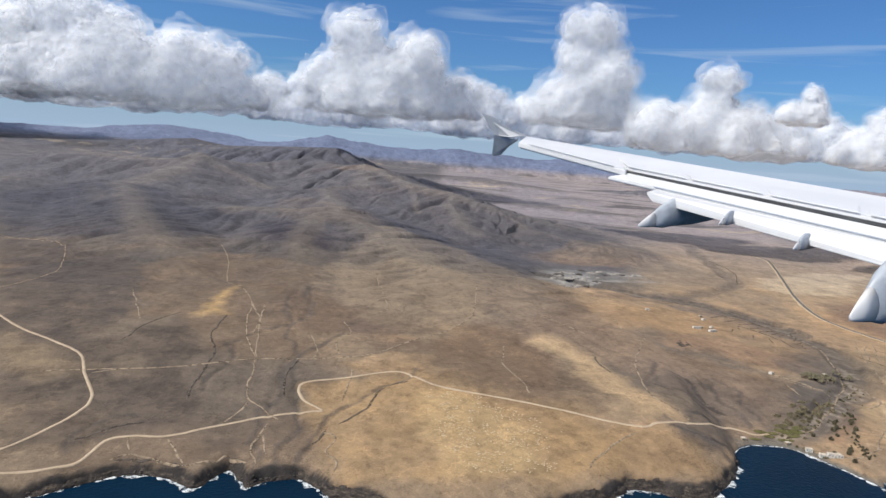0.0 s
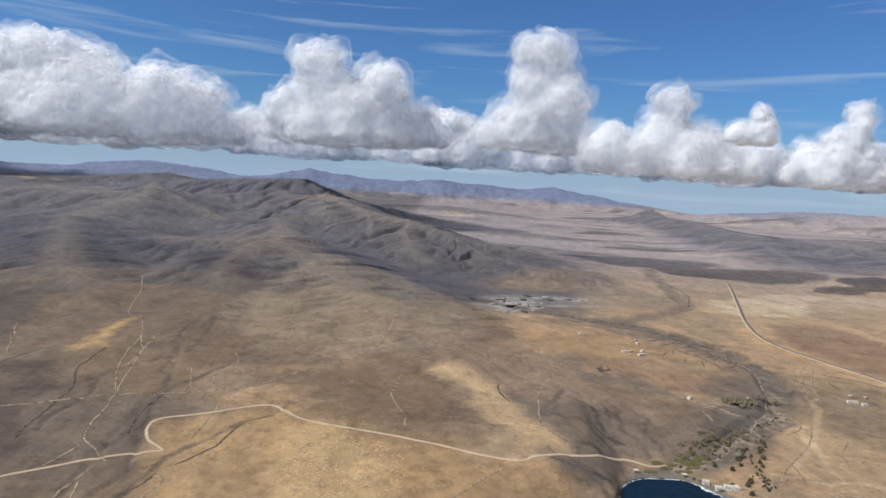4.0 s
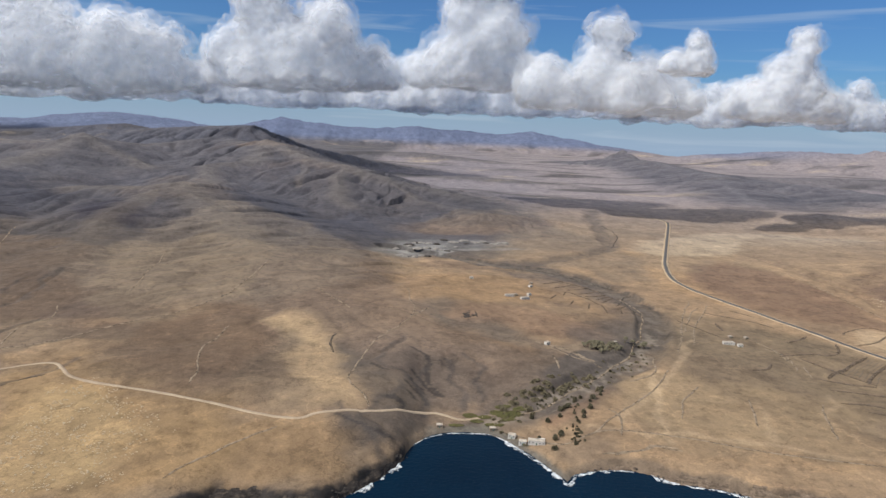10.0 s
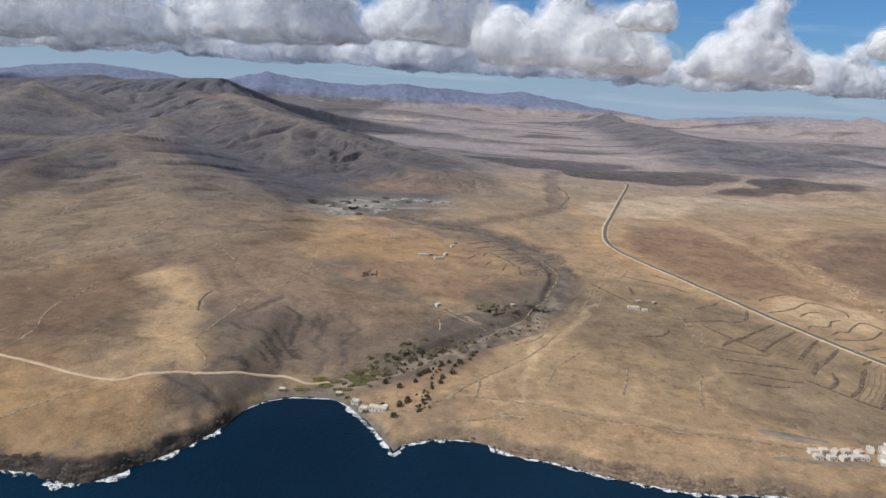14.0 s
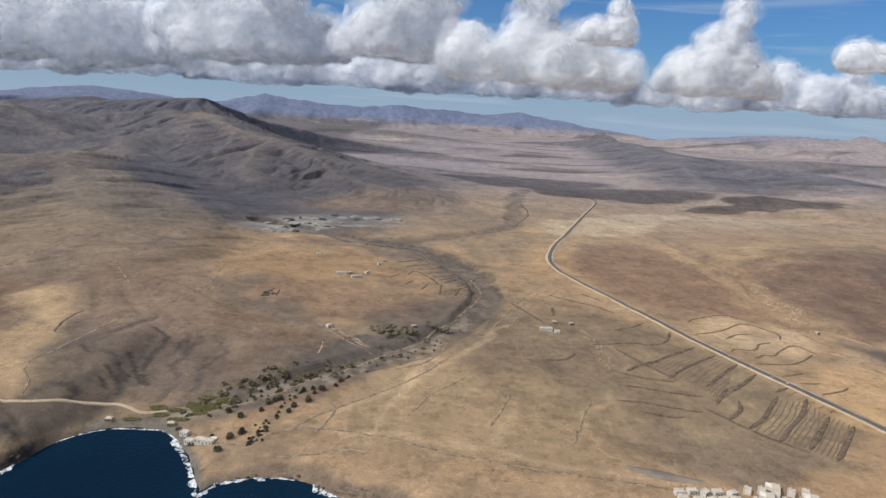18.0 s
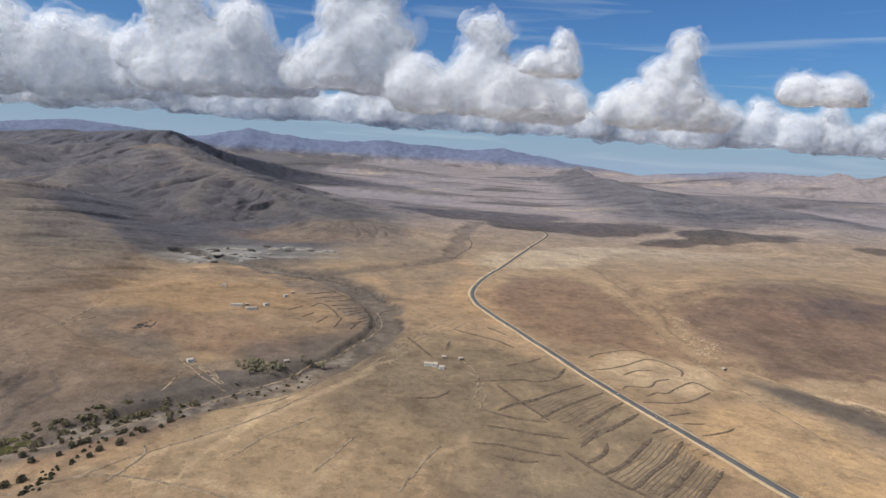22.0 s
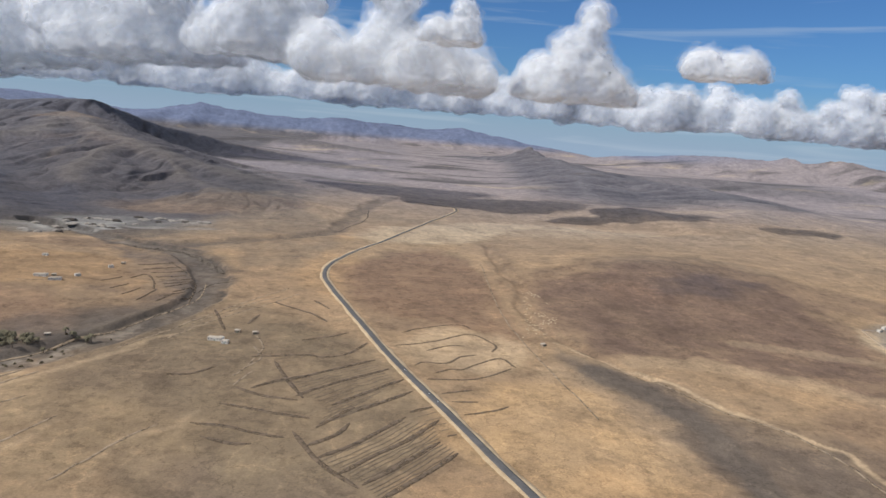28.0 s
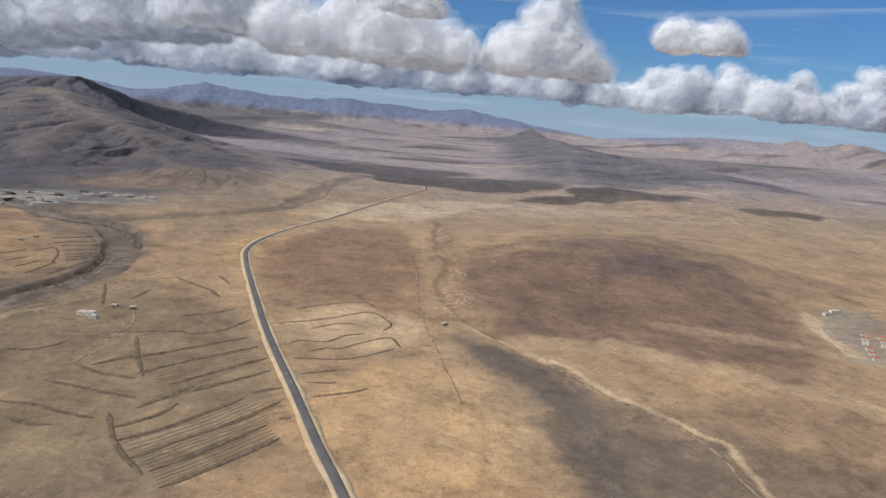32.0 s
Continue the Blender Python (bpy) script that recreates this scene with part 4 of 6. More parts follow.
def ribbon(name, pts, width, lift, mat, parent=None, uneven=0.0, seed=0, step=2.0, side=0.0, across=2, crown=0.0):
    """A strip that lies on the ground along a smooth line."""
    p = glide(pts, step)
    d = np.gradient(p, axis=0)
    d /= np.linalg.norm(d, axis=1)[:, None] + 1e-9
    nrm = np.stack([-d[:, 1], d[:, 0]], 1)
    run = np.arange(len(p)) * step
    w = width * (1 + uneven * fbm(run / 17 + seed * 7.3, run * 0 + seed, 3, 90 + seed))
    if uneven >= 0.3:
        w = w * np.clip(np.minimum(run, run[-1] - run) / (3 * width) + 0.3, 0, 1)
        p = p + nrm * ((1.5 if uneven > 0.4 else 0.4) * fbm(run / 13 + seed, run * 0 + 2.5, 3, 99 + seed) * smooth(0, 8, run) * smooth(0, 8, run[-1] - run))[:, None]
    p = p + nrm * (side + uneven * width * 0.6 * fbm(run / 23, run * 0 + 5 + seed, 3, 95 + seed))[:, None]
    rows = []
    for k in range(across + 1):
        f = k / across * 2 - 1
        q = p + nrm * (0.5 * w * f)[:, None]
        rows.append(np.column_stack([q, surface(q[:, 0], q[:, 1]) + lift + crown * (1 - f * f)]))
    low = [r - np.array([0, 0, lift + 0.5]) for r in (rows[0], rows[-1])]
    rows = [low[0]] + rows + [low[1]]
    n_ = len(p)
    verts = np.concatenate(rows)
    faces = [(k * n_ + i, k * n_ + i + 1, (k + 1) * n_ + i + 1, (k + 1) * n_ + i) for k in range(len(rows) - 1) for i in range(n_ - 1)]
    faces = [f[::-1] for f in faces]
    return mesh_of(name, verts, faces, mat, parent, True)


# ---------------------------------------------------------------- roads and tracks
ROAD = [(540, 270), (525, 317), (511, 352), (497, 390), (474, 450), (451, 518), (430, 585), (421, 625), (423, 668), (440, 728), (466, 795),
        (508, 900), (556, 1020), (568, 1062), (560, 1095), (510, 1115)]
road = tagged(ribbon("road", ROAD, 3.3, 0.32, M_ASPHALT, across=4), "grey two-lane asphalt road across the plain", "road", kind="structure")
tagged(ribbon("verge", ROAD, 7.0, 0.14, M_VERGE, uneven=0.25, seed=3, across=4), "pale gravel verge beside the asphalt road", "verge", kind="structure")
TRACKS = [
    (1.9, [(-330, 446), (-274, 403), (-238, 382), (-210, 365), (-193, 340), (-175, 315), (-172, 296), (-178, 266), (-192, 240)]),
    (2.0, [(-176, 236), (-160, 240), (-152, 245), (-145, 251), (-144, 271), (-134, 277), (-120, 279), (-101, 293), (-78, 309), (-54, 319)]),
    (2.0, [(-60, 318), (-54, 319), (-66, 330), (-72, 343), (-69, 353), (-50, 361), (-18, 374), (4, 354), (24, 346), (55, 338), (85, 328), (117, 319), (128, 324), (141, 328), (159, 333), (177, 346), (184, 346), (194, 342), (206, 346)]),
    (1.6, [(-217, 339), (-173, 351), (-144, 360), (-116, 376), (-90, 384), (-70, 388), (-36, 403), (-15, 430), (16, 469), (35, 506), (43, 598)]),
    (1.5, [(-560, 740), (-474, 689), (-417, 659), (-384, 642), (-346, 574), (-332, 539), (-338, 495), (-350, 440)]),
    (1.6, [(343, 584), (349, 546), (345, 525), (334, 497), (325, 472), (315, 456), (305, 435), (293, 422), (282, 408)]),
    (1.1, [(553, 687), (549, 600), (548, 530), (551, 487), (564, 386)]),
    (1.6, [(593, 459), (610, 433), (627, 402), (645, 384), (655, 358), (655, 338), (658, 318)]),
    (1.4, [(215, 330), (236, 318), (262, 330), (290, 326), (330, 312), (400, 296)]),
]
for k, (w, pts) in enumerate(TRACKS):
    tagged(ribbon("dirt_track", pts, w * (0.9 if w >= 1.9 else 0.7), 0.16, M_TRACK if w >= 1.9 else M_FAINT, uneven=0.35, seed=k), "pale dusty dirt track over the dry land", "track", "dirt tracks", "structure")

FOOTPATHS = [
    [(-243, 706), (-211, 634), (-187, 560), (-168, 541), (-143, 488), (-134, 447), (-122, 410), (-109, 383)],
    [(-143, 488), (-125, 450), (-113, 400), (-108, 383)],
    [(-133, 491), (-126, 454), (-121, 420)],
    [(-102, 344), (-103, 357), (-108, 379)],
    [(-95, 323), (-96, 308), (-101, 292)],
    [(-102, 344), (-96, 327), (-86, 316), (-74, 305)],
    [(-78, 300), (-79, 285), (-78, 272), (-72, 260)],
    [(-78, 290), (-70, 269)],
    [(-50, 297), (-42, 290), (-44, 276), (-38, 268), (-37, 258)],
    [(-66, 467), (-57, 443), (-64, 424), (-57, 395)],
    [(-83, 430), (-73, 401), (-73, 388)],
    [(-55, 611), (-42, 542), (-35, 505), (-43, 496)],
    [(-118, 276), (-109, 265), (-103, 257)],
    [(-137, 276), (-130, 264)],
    [(-135, 255), (-126, 261), (-104, 256), (-91, 261), (-87, 267), (-77, 262)],
    [(55, 437), (51, 403), (56, 381), (61, 363), (62, 350)],
    [(180, 502), (150, 433), (140, 388), (138, 358), (147, 344), (150, 334)],
    [(-46, 375), (-45, 353), (-45, 331)],
    [(-190, 342), (-176, 350)],
    [(-246, 504), (-221, 460), (-205, 431)],
    [(253, 441), (267, 430), (278, 417)],
    [(162, 550), (164, 524), (168, 495), (166, 472)],
    [(336, 337), (344, 359), (349, 371)],
    [(368, 326), (378, 351), (387, 367)],
    [(362, 486), (384, 529), (400, 552)],
    [(255, 441), (266, 438), (279, 418)],
    [(253, 326), (262, 337), (277, 354), (297, 375), (321, 411)],
    [(302, 344), (311, 366), (329, 387)],
    [(340, 443), (355, 475), (372, 516), (402, 574)],
    [(236, 545), (261, 552)],
    [(266, 325), (271, 345), (268, 354)],
    [(253, 310), (272, 312), (278, 316), (289, 312)],
    [(254, 425), (254, 403)],
    [(410, 423), (405, 405)],
    [(357, 459), (377, 504), (395, 531), (411, 560)],
    [(246, 446), (275, 416), (282, 414)],
    [(291, 390), (310, 405), (322, 437)],
    [(402, 415), (410, 439), (403, 456)],
    [(113, 312), (97, 297), (84, 281), (80, 274)],
    [(94, 527), (114, 496), (124, 481)],
]
RILLS = [
    [(-151, 454), (-147, 411), (-136, 387), (-131, 352), (-131, 337), (-127, 320)],
    [(-10, 358), (-25, 347), (-30, 324), (-43, 304)],
    [(-81, 390), (-84, 363), (-78, 333)],
    [(-185, 454), (-196, 426), (-198, 392)],
    [(-158, 269), (-153, 277), (-147, 285), (-136, 291)],
    [(-133, 256), (-120, 259), (-104, 256)],
    [(-52, 283), (-50, 288), (-48, 298)],
    [(121, 434), (119, 420), (124, 401)],
    [(212, 501), (213, 488)],
    [(362, 592), (348, 584), (344, 558)],
    [(441, 994), (439, 903), (410, 828)],
]
for k, pts in enumerate(FOOTPATHS):
    tagged(ribbon("footpath", pts, 1.0, 0.10, M_FAINT, uneven=0.6, seed=110 + k, step=1.5), "faint pale worn trail over the dry slope", "path", "faint trails", "structure")
for k, pts in enumerate(RILLS):
    tagged(ribbon("dry_rill", pts, 1.3, 0.06, M_RILL, uneven=0.9, seed=140 + k, step=1.2), "thin dark eroded rill cut in the dry soil", "gully", "rills", "structure")

# ---------------------------------------------------------------- surf
def surf_line(x0, x1, width, seed):
    xs = np.array([p[0] for p in COAST if x0 <= p[0] <= x1])
    pts = [(p[0], p[1] - 1.2) for p in COAST if x0 <= p[0] <= x1]
    p = glide(pts, 0.8)
    run = np.arange(len(p))
    d = np.gradient(p, axis=0)
    d /= np.linalg.norm(d, axis=1)[:, None] + 1e-9
    nrm = np.stack([d[:, 1], -d[:, 0]], 1)
    w = width * np.clip(0.25 + 1.9 * fbm(run / 11, run * 0 + seed, 5, 200 + seed, 0.62), -0.45, 1.5)
    a, b_ = p - nrm * (0.6 + 0.9 * fbm(run / 5, run * 0 + 9 + seed, 3, 230 + seed))[:, None], p + nrm * w[:, None]
    n_ = len(p)
    verts = np.concatenate([np.column_stack([a, np.full(n_, 0.10)]), np.column_stack([b_, np.full(n_, 0.05)])])
    gap = fbm(run / 30, run * 0 + 3 + seed, 5, 260 + seed, 0.6)
    faces = [(i, i + n_, i + n_ + 1, i + 1) for i in range(n_ - 1) if gap[i] > -0.35]
    return tagged(mesh_of("surf", verts, faces, M_FOAM), "white surf breaking along the foot of the shore", "surf", "surf lines", "structure")


for x0, x1, w, s in ((-160, -60, 4.0, 1), (-60, 60, 4.2, 2), (60, 168, 5.0, 3), (168, 214, 0.7, 4), (211, 240, 3.6, 5), (237, 300, 2.6, 6), (297, 500, 3.0, 7)):
    surf_line(x0, x1, w, s)

# ---------------------------------------------------------------- sea cliffs
def strata(name, tones, band):
    """Layered rock: bands by height, broken by noise."""
    m, n, l, b = material(name, 0.92, spec=0.2)
    pos = n.new("ShaderNodeNewGeometry").outputs["Position"]
    mp = n.new("ShaderNodeMapping")
    mp.inputs["Scale"].default_value = (0.25, 0.25, band)
    l.new(pos, mp.inputs[0])
    f1, f2 = noise_node(n, l, 1.0, 6, mp.outputs[0], 0.65), noise_node(n, l, 0.9, 6, pos, 0.65)
    col = ramp(n, l, f1, [(0.3, tones[0]), (0.5, tones[1]), (0.68, tones[2])])
    l.new(times(n, l, col, ramp(n, l, f2, [(0.3, (0.6, 0.6, 0.6)), (0.7, (1.3, 1.3, 1.3))])), b.inputs["Base Color"])
    bump(n, l, b, f2, 0.9, 0.8)
    return m


M_BASALT = strata("black_basalt_cliff", ((0.020, 0.017, 0.016), (0.048, 0.040, 0.034), (0.105, 0.082, 0.063)), 1.2)
M_TUFF = strata("brown_layered_cliff", ((0.070, 0.052, 0.038), (0.17, 0.125, 0.088), (0.26, 0.195, 0.14)), 1.6)


def sea_cliff(x0, x1, mat, label, seed):
    pts = [p for p in COAST if x0 <= p[0] <= x1]
    p = glide(pts, 0.7)
    d = np.gradient(p, axis=0)
    d /= np.linalg.norm(d, axis=1)[:, None] + 1e-9
    inward = np.stack([-d[:, 1], d[:, 0]], 1)
    run = np.arange(len(p)) * 0.7
    rows, steps = [], 11
    tall = np.interp(p[:, 0], [q[0] for q in CLIFF], [q[1] for q in CLIFF])
    for k in range(steps):
        f = k / (steps - 1)
        back = -1.2 + 5.6 * f ** 1.3 + 1.5 * fbm(run / 6, run * 0 + f * 1.6, 4, seed) + 1.1 * (ridged(run / 13, run * 0 + f * 0.5, 3, seed + 3) - 0.6) * (1 - f)
        q = p + inward * back[:, None]
        top = surface(q[:, 0], q[:, 1])
        z = -0.6 + (tall * (0.56 + 0.10 * fbm(run / 20, run * 0, 3, seed + 7)) + 0.6) * f + 0.5 * fbm(run / 3, run * 0 + f * 5, 3, seed + 5) * (0.2 + f * (1 - f) * 3)
        if k == steps - 1:
            z = top - 0.25
        rows.append(np.column_stack([q, z]))
    n_ = len(p)
    faces = [(k * n_ + i, k * n_ + i + 1, (k + 1) * n_ + i + 1, (k + 1) * n_ + i) for k in range(steps - 1) for i in range(n_ - 1)]
    return tagged(mesh_of("sea_cliff", np.concatenate(rows), faces, mat), label, "cliff", "sea cliffs", "structure")


sea_cliff(-160, 168, M_BASALT, "rugged black basalt sea cliff above the surf", 300)
sea_cliff(250, 500, M_TUFF, "low brown layered sea cliff above the water", 320)

# ---------------------------------------------------------------- clouds
def cloud_material(name, cover, low, high, grain=1.0):
    """White vapour; cover 1 is solid, less lets the sky through in ragged patches."""
    m, n, l, b = material(name, 1.0, spec=0.0)
    n.remove(b)
    lit, passed, both = n.new("ShaderNodeBsdfDiffuse"), n.new("ShaderNodeBsdfTranslucent"), n.new("ShaderNodeMixShader")
    for s in (lit, passed):
        s.inputs["Color"].default_value = (0.90, 0.915, 0.935, 1)
    both.inputs[0].default_value = 0.62
    l.new(lit.outputs[0], both.inputs[1])
    l.new(passed.outputs[0], both.inputs[2])
    pos = n.new("ShaderNodeNewGeometry").outputs["Position"]
    k = n.new("ShaderNodeBump")
    k.inputs["Strength"].default_value, k.inputs["Distance"].default_value = 0.1, 7.0 / grain
    l.new(noise_node(n, l, 0.02 * grain, 2, pos, 0.5), k.inputs["Height"])
    l.new(k.outputs[0], lit.inputs["Normal"])
    end = both.outputs[0]
    if cover < 1:
        a = n.new("ShaderNodeMapRange")
        a.inputs["From Min"].default_value, a.inputs["From Max"].default_value = low, high
        a.inputs["To Min"].default_value, a.inputs["To Max"].default_value = 0.0, cover
        l.new(noise_node(n, l, 0.022 * grain, 3, pos, 0.5), a.inputs["Value"])
        clear, pick = n.new("ShaderNodeBsdfTransparent"), n.new("ShaderNodeMixShader")
        l.new(a.outputs[0], pick.inputs[0])
        l.new(clear.outputs[0], pick.inputs[1])
        l.new(end, pick.inputs[2])
        end = pick.outputs[0]
    l.new(end, n["Material Output"].inputs["Surface"])
    return m


NEAR_MATS = [cloud_material("cloud_core", 1.0, 0, 1)] + [cloud_material("cloud_veil", a, 0.33, 0.66) for a in (0.55, 0.42, 0.30, 0.20, 0.12)]
FAR_MATS = [cloud_material("far_cloud_core", 1.0, 0, 1, 0.35)] + [cloud_material("far_cloud_veil", a, 0.33, 0.66, 0.35) for a in (0.55, 0.42, 0.30, 0.20, 0.12)]
scene.cycles.transparent_max_bounces = 32


def cloud(x, y, base, lumps, seed, deep=1.0, group="cumulus clouds", label="white puffy cumulus cloud with a flat grey base", fine=1.0, mats=None):
    """Lumps (offset along x, offset along y, top height, radius) heaped over a flat base; a solid core and ragged veils."""
    rnd = random.Random(seed)
    bm = bmesh.new()

    def ball(cx, cy, cz, r):
        res = bmesh.ops.create_icosphere(bm, subdivisions=2, radius=r)
        bmesh.ops.translate(bm, vec=(cx, cy, max(cz, base + 0.62 * r)), verts=res["verts"])
    big = max(r for _, _, _, r in lumps)
    for ox, oy, top, rad in lumps:
        tall = max(top - base, rad * 0.5)
        levels = max(1, int(tall / (rad * 0.6)))
        for k in range(levels + 1):
            h = k / max(1, levels)
            rr = rad * (1 - 0.30 * h ** 3) * rnd.uniform(0.85, 1.12)
            cz = base + max(0.0, tall - 0.85 * rr) * h
            sx, sy = rnd.uniform(-0.3, 0.3) * rad, rnd.uniform(-0.3, 0.3) * rad
            ball(x + ox + sx, y + oy + sy, cz, rr * 0.9)
            for _ in range(4):
                a = rnd.uniform(0, 2 * math.pi)
                q = rr * rnd.uniform(0.36, 0.6)
                ball(x + ox + sx + math.cos(a) * rr * 0.75, y + oy + sy + math.sin(a) * rr * 0.75 * deep, cz + rnd.uniform(-0.35, 0.45) * rr, q)
    for v in bm.verts:
        if v.co.z < base:
            v.co.z = base + (v.co.z - base) * 0.25
    me = bpy.data.meshes.new("heap")
    bm.to_mesh(me)
    bm.free()
    heap = new("heap", me)
    re = heap.modifiers.new("merge", "REMESH")
    re.mode, re.voxel_size, re.use_smooth_shade = "VOXEL", big / 15 * fine, True
    sm = heap.modifiers.new("soften", "SMOOTH")
    sm.factor, sm.iterations = 0.6, 6
    for size, amount in ((1.1, 0.42), (0.34, 0.09)):
        tex = bpy.data.textures.new("billow", "CLOUDS")
        tex.noise_scale, tex.noise_depth = big * size, 3
        d = heap.modifiers.new("billow", "DISPLACE")
        d.texture, d.texture_coords, d.strength = tex, "GLOBAL", big * amount
    body = bpy.data.meshes.new_from_object(heap.evaluated_get(bpy.context.evaluated_depsgraph_get()))
    bpy.data.objects.remove(heap)
    count = len(body.vertices)
    at, up = np.empty(count * 3, np.float32), np.empty(count * 3, np.float32)
    body.vertices.foreach_get("co", at)
    body.vertex_normals.foreach_get("vector", up)
    reach = 1 - 0.85 * np.clip(-up[2::3] * 1.6, 0, 1)
    whole = tagged(new("cloud"), label, "cloud", group)
    for k, mat in enumerate(mats or NEAR_MATS):
        data = body.copy()
        ragged = 1 + 1.7 * fbm(at[0::3] / (big * 0.42) + 7 * k, at[2::3] / (big * 0.42) + at[1::3] / (big * 0.7), 5, 500 + 9 * k, 0.62)
        data.vertices.foreach_set("co", (at + up * np.repeat(reach * (big * (0.055 * k * ragged - 0.15)), 3)).astype(np.float32))
        data.materials.clear()
        data.materials.append(mat)
        data.polygons.foreach_set("use_smooth", np.ones(len(data.polygons), bool))
        data.update()
        ob = new("veil" if k else "core", data)
        ob.parent = whole
    return whole


cloud(260, 1180, 220, [(-4, 0, 420, 64), (42, 10, 368, 52), (-40, 0, 315, 52), (-4, 10, 285, 74)], 1)
cloud(-160, 1761, 240, [(-95, 0, 501, 89), (79, 0, 472, 89), (-7, 14, 396, 116), (159, 0, 353, 81), (-174, 0, 382, 78)], 2)
cloud(448, 1090, 186, [(12, 0, 326, 36), (4, 0, 275, 62), (78, 0, 262, 60), (-88, 0, 242, 56), (132, 0, 230, 46)], 3)
cloud(868, 917, 212, [(-24, 0, 250, 26), (18, 0, 250, 28), (46, 0, 238, 20)], 4)
cloud(690, 1010, 178, [(34, 0, 310, 24), (16, 0, 268, 36), (-34, 0, 232, 40), (66, 0, 225, 38)], 5)
cloud(545, 960, 232, [(4, 0, 288, 22), (-26, 0, 262, 22), (-6, 0, 262, 26)], 9)
cloud(-1550, 3210, 294, [(-364, 0, 762, 216), (-77, 0, 747, 208), (208, 0, 658, 191), (441, 0, 606, 159), (-156, 0, 539, 260), (156, 25, 502, 233)], 6)
cloud(-2511, 3314, 294, [(-389, 0, 814, 260), (0, 0, 866, 272), (312, 0, 774, 233), (156, 0, 591, 285)], 7)
cloud(-3682, 3626, 294, [(-389, 0, 851, 312), (156, 0, 903, 312), (493, 0, 747, 260)], 8)
for k in range(12):
    rnd = random.Random(100 + k)
    lumps = [((-3 + i) * 130 + rnd.uniform(-50, 50), rnd.uniform(-40, 40), 400 + 330 * rnd.random() ** 1.4, rnd.uniform(115, 175)) for i in range(7)]
    cloud(-4300 + 810 * k, 4885, 294 + 16 * (k % 2), lumps, 20 + k, 0.6, "far cloud bank", "long low cumulus bank with grey base over the horizon", 1.0, FAR_MATS)


# ---------------------------------------------------------------- fields
def thing(name, label, category, group="", kind=""):
    return tagged(new(name), label, category, group, kind)


PLAIN_BANKS = [[(448, 345), (461, 357), (480, 380)], [(456, 335), (469, 349), (482, 363), (494, 379)], [(465, 329), (477, 342), (493, 360)], [(471, 321), (483, 334), (499, 352)], [(443, 353), (453, 363), (458, 374)], [(460, 384), (473, 397), (484, 408)], [(445, 369), (454, 382), (459, 388)], [(449, 389), (462, 403), (480, 421)], [(433, 397), (446, 411), (473, 433)], [(429, 414), (445, 429), (466, 444)], [(413, 403), (422, 412), (437, 422)], [(482, 385), (492, 392)], [(496, 365), (500, 367)]]
INNER_BANKS = [[(404, 387), (416, 384), (428, 380), (442, 377)], [(398, 369), (411, 367), (422, 363), (435, 360)], [(405, 358), (416, 354), (424, 354)], [(406, 404), (420, 396), (435, 393)], [(448, 448), (454, 455), (461, 469)], [(426, 468), (441, 477), (450, 484)], [(405, 441), (431, 447), (439, 445), (448, 448)], [(399, 538), (413, 526), (428, 513), (436, 502)], [(423, 546), (435, 528)], [(437, 365), (448, 345), (464, 327)], [(417, 437), (429, 410), (437, 395)], [(373, 414), (383, 416), (392, 426)], [(367, 516), (383, 478)], [(392, 491), (395, 510)]]
EAST_BANKS = [[(481, 491), (490, 500), (515, 511), (524, 503)], [(476, 468), (494, 475), (519, 494), (531, 482), (533, 474), (529, 465)], [(486, 440), (491, 445), (503, 446), (511, 456), (520, 460)], [(496, 432), (504, 438), (510, 438), (520, 448), (533, 456), (539, 444)], [(491, 423), (511, 425), (521, 430), (536, 443)], [(497, 406), (512, 412)], [(501, 398), (513, 399)], [(505, 385), (519, 391), (526, 396)], [(493, 462), (506, 472), (515, 473)]]
WALLS = [[(283, 617), (305, 633)], [(292, 603), (313, 618)], [(301, 594), (321, 604)], [(308, 584), (326, 593)], [(313, 577), (332, 582)], [(319, 566), (335, 578)], [(323, 559), (337, 575)], [(331, 549), (341, 563)], [(329, 539), (339, 549)], [(340, 535), (344, 546)], [(318, 524), (320, 553)], [(329, 525), (333, 545)], [(305, 535), (310, 552)], [(303, 632), (328, 594), (339, 571), (346, 533)], [(294, 576), (300, 589), (311, 572), (318, 552)], [(280, 563), (288, 577)], [(293, 547), (299, 560)]]
for label, group, width, tall, sets in (
        ("long dark earth banks between dry ploughed fields beside the road", "ploughed fields", 2.3, 0.26, PLAIN_BANKS),
        ("low broken earth banks round dry fields on the plain", "ploughed fields", 2.0, 0.22, INNER_BANKS),
        ("curved earth banks of an old field across the road", "ploughed fields", 1.4, 0.2, EAST_BANKS),
        ("dark stone terrace walls inside the bend of the stream bed", "terraces", 1.3, 0.4, WALLS)):
    field = thing("field_terraces", label, "field", group)
    for k, pts in enumerate(sets):
        ribbon("bank", pts, width, 0.05, M_BANK, field, 0.32, 40 + k, 1.2, across=4, crown=tall)

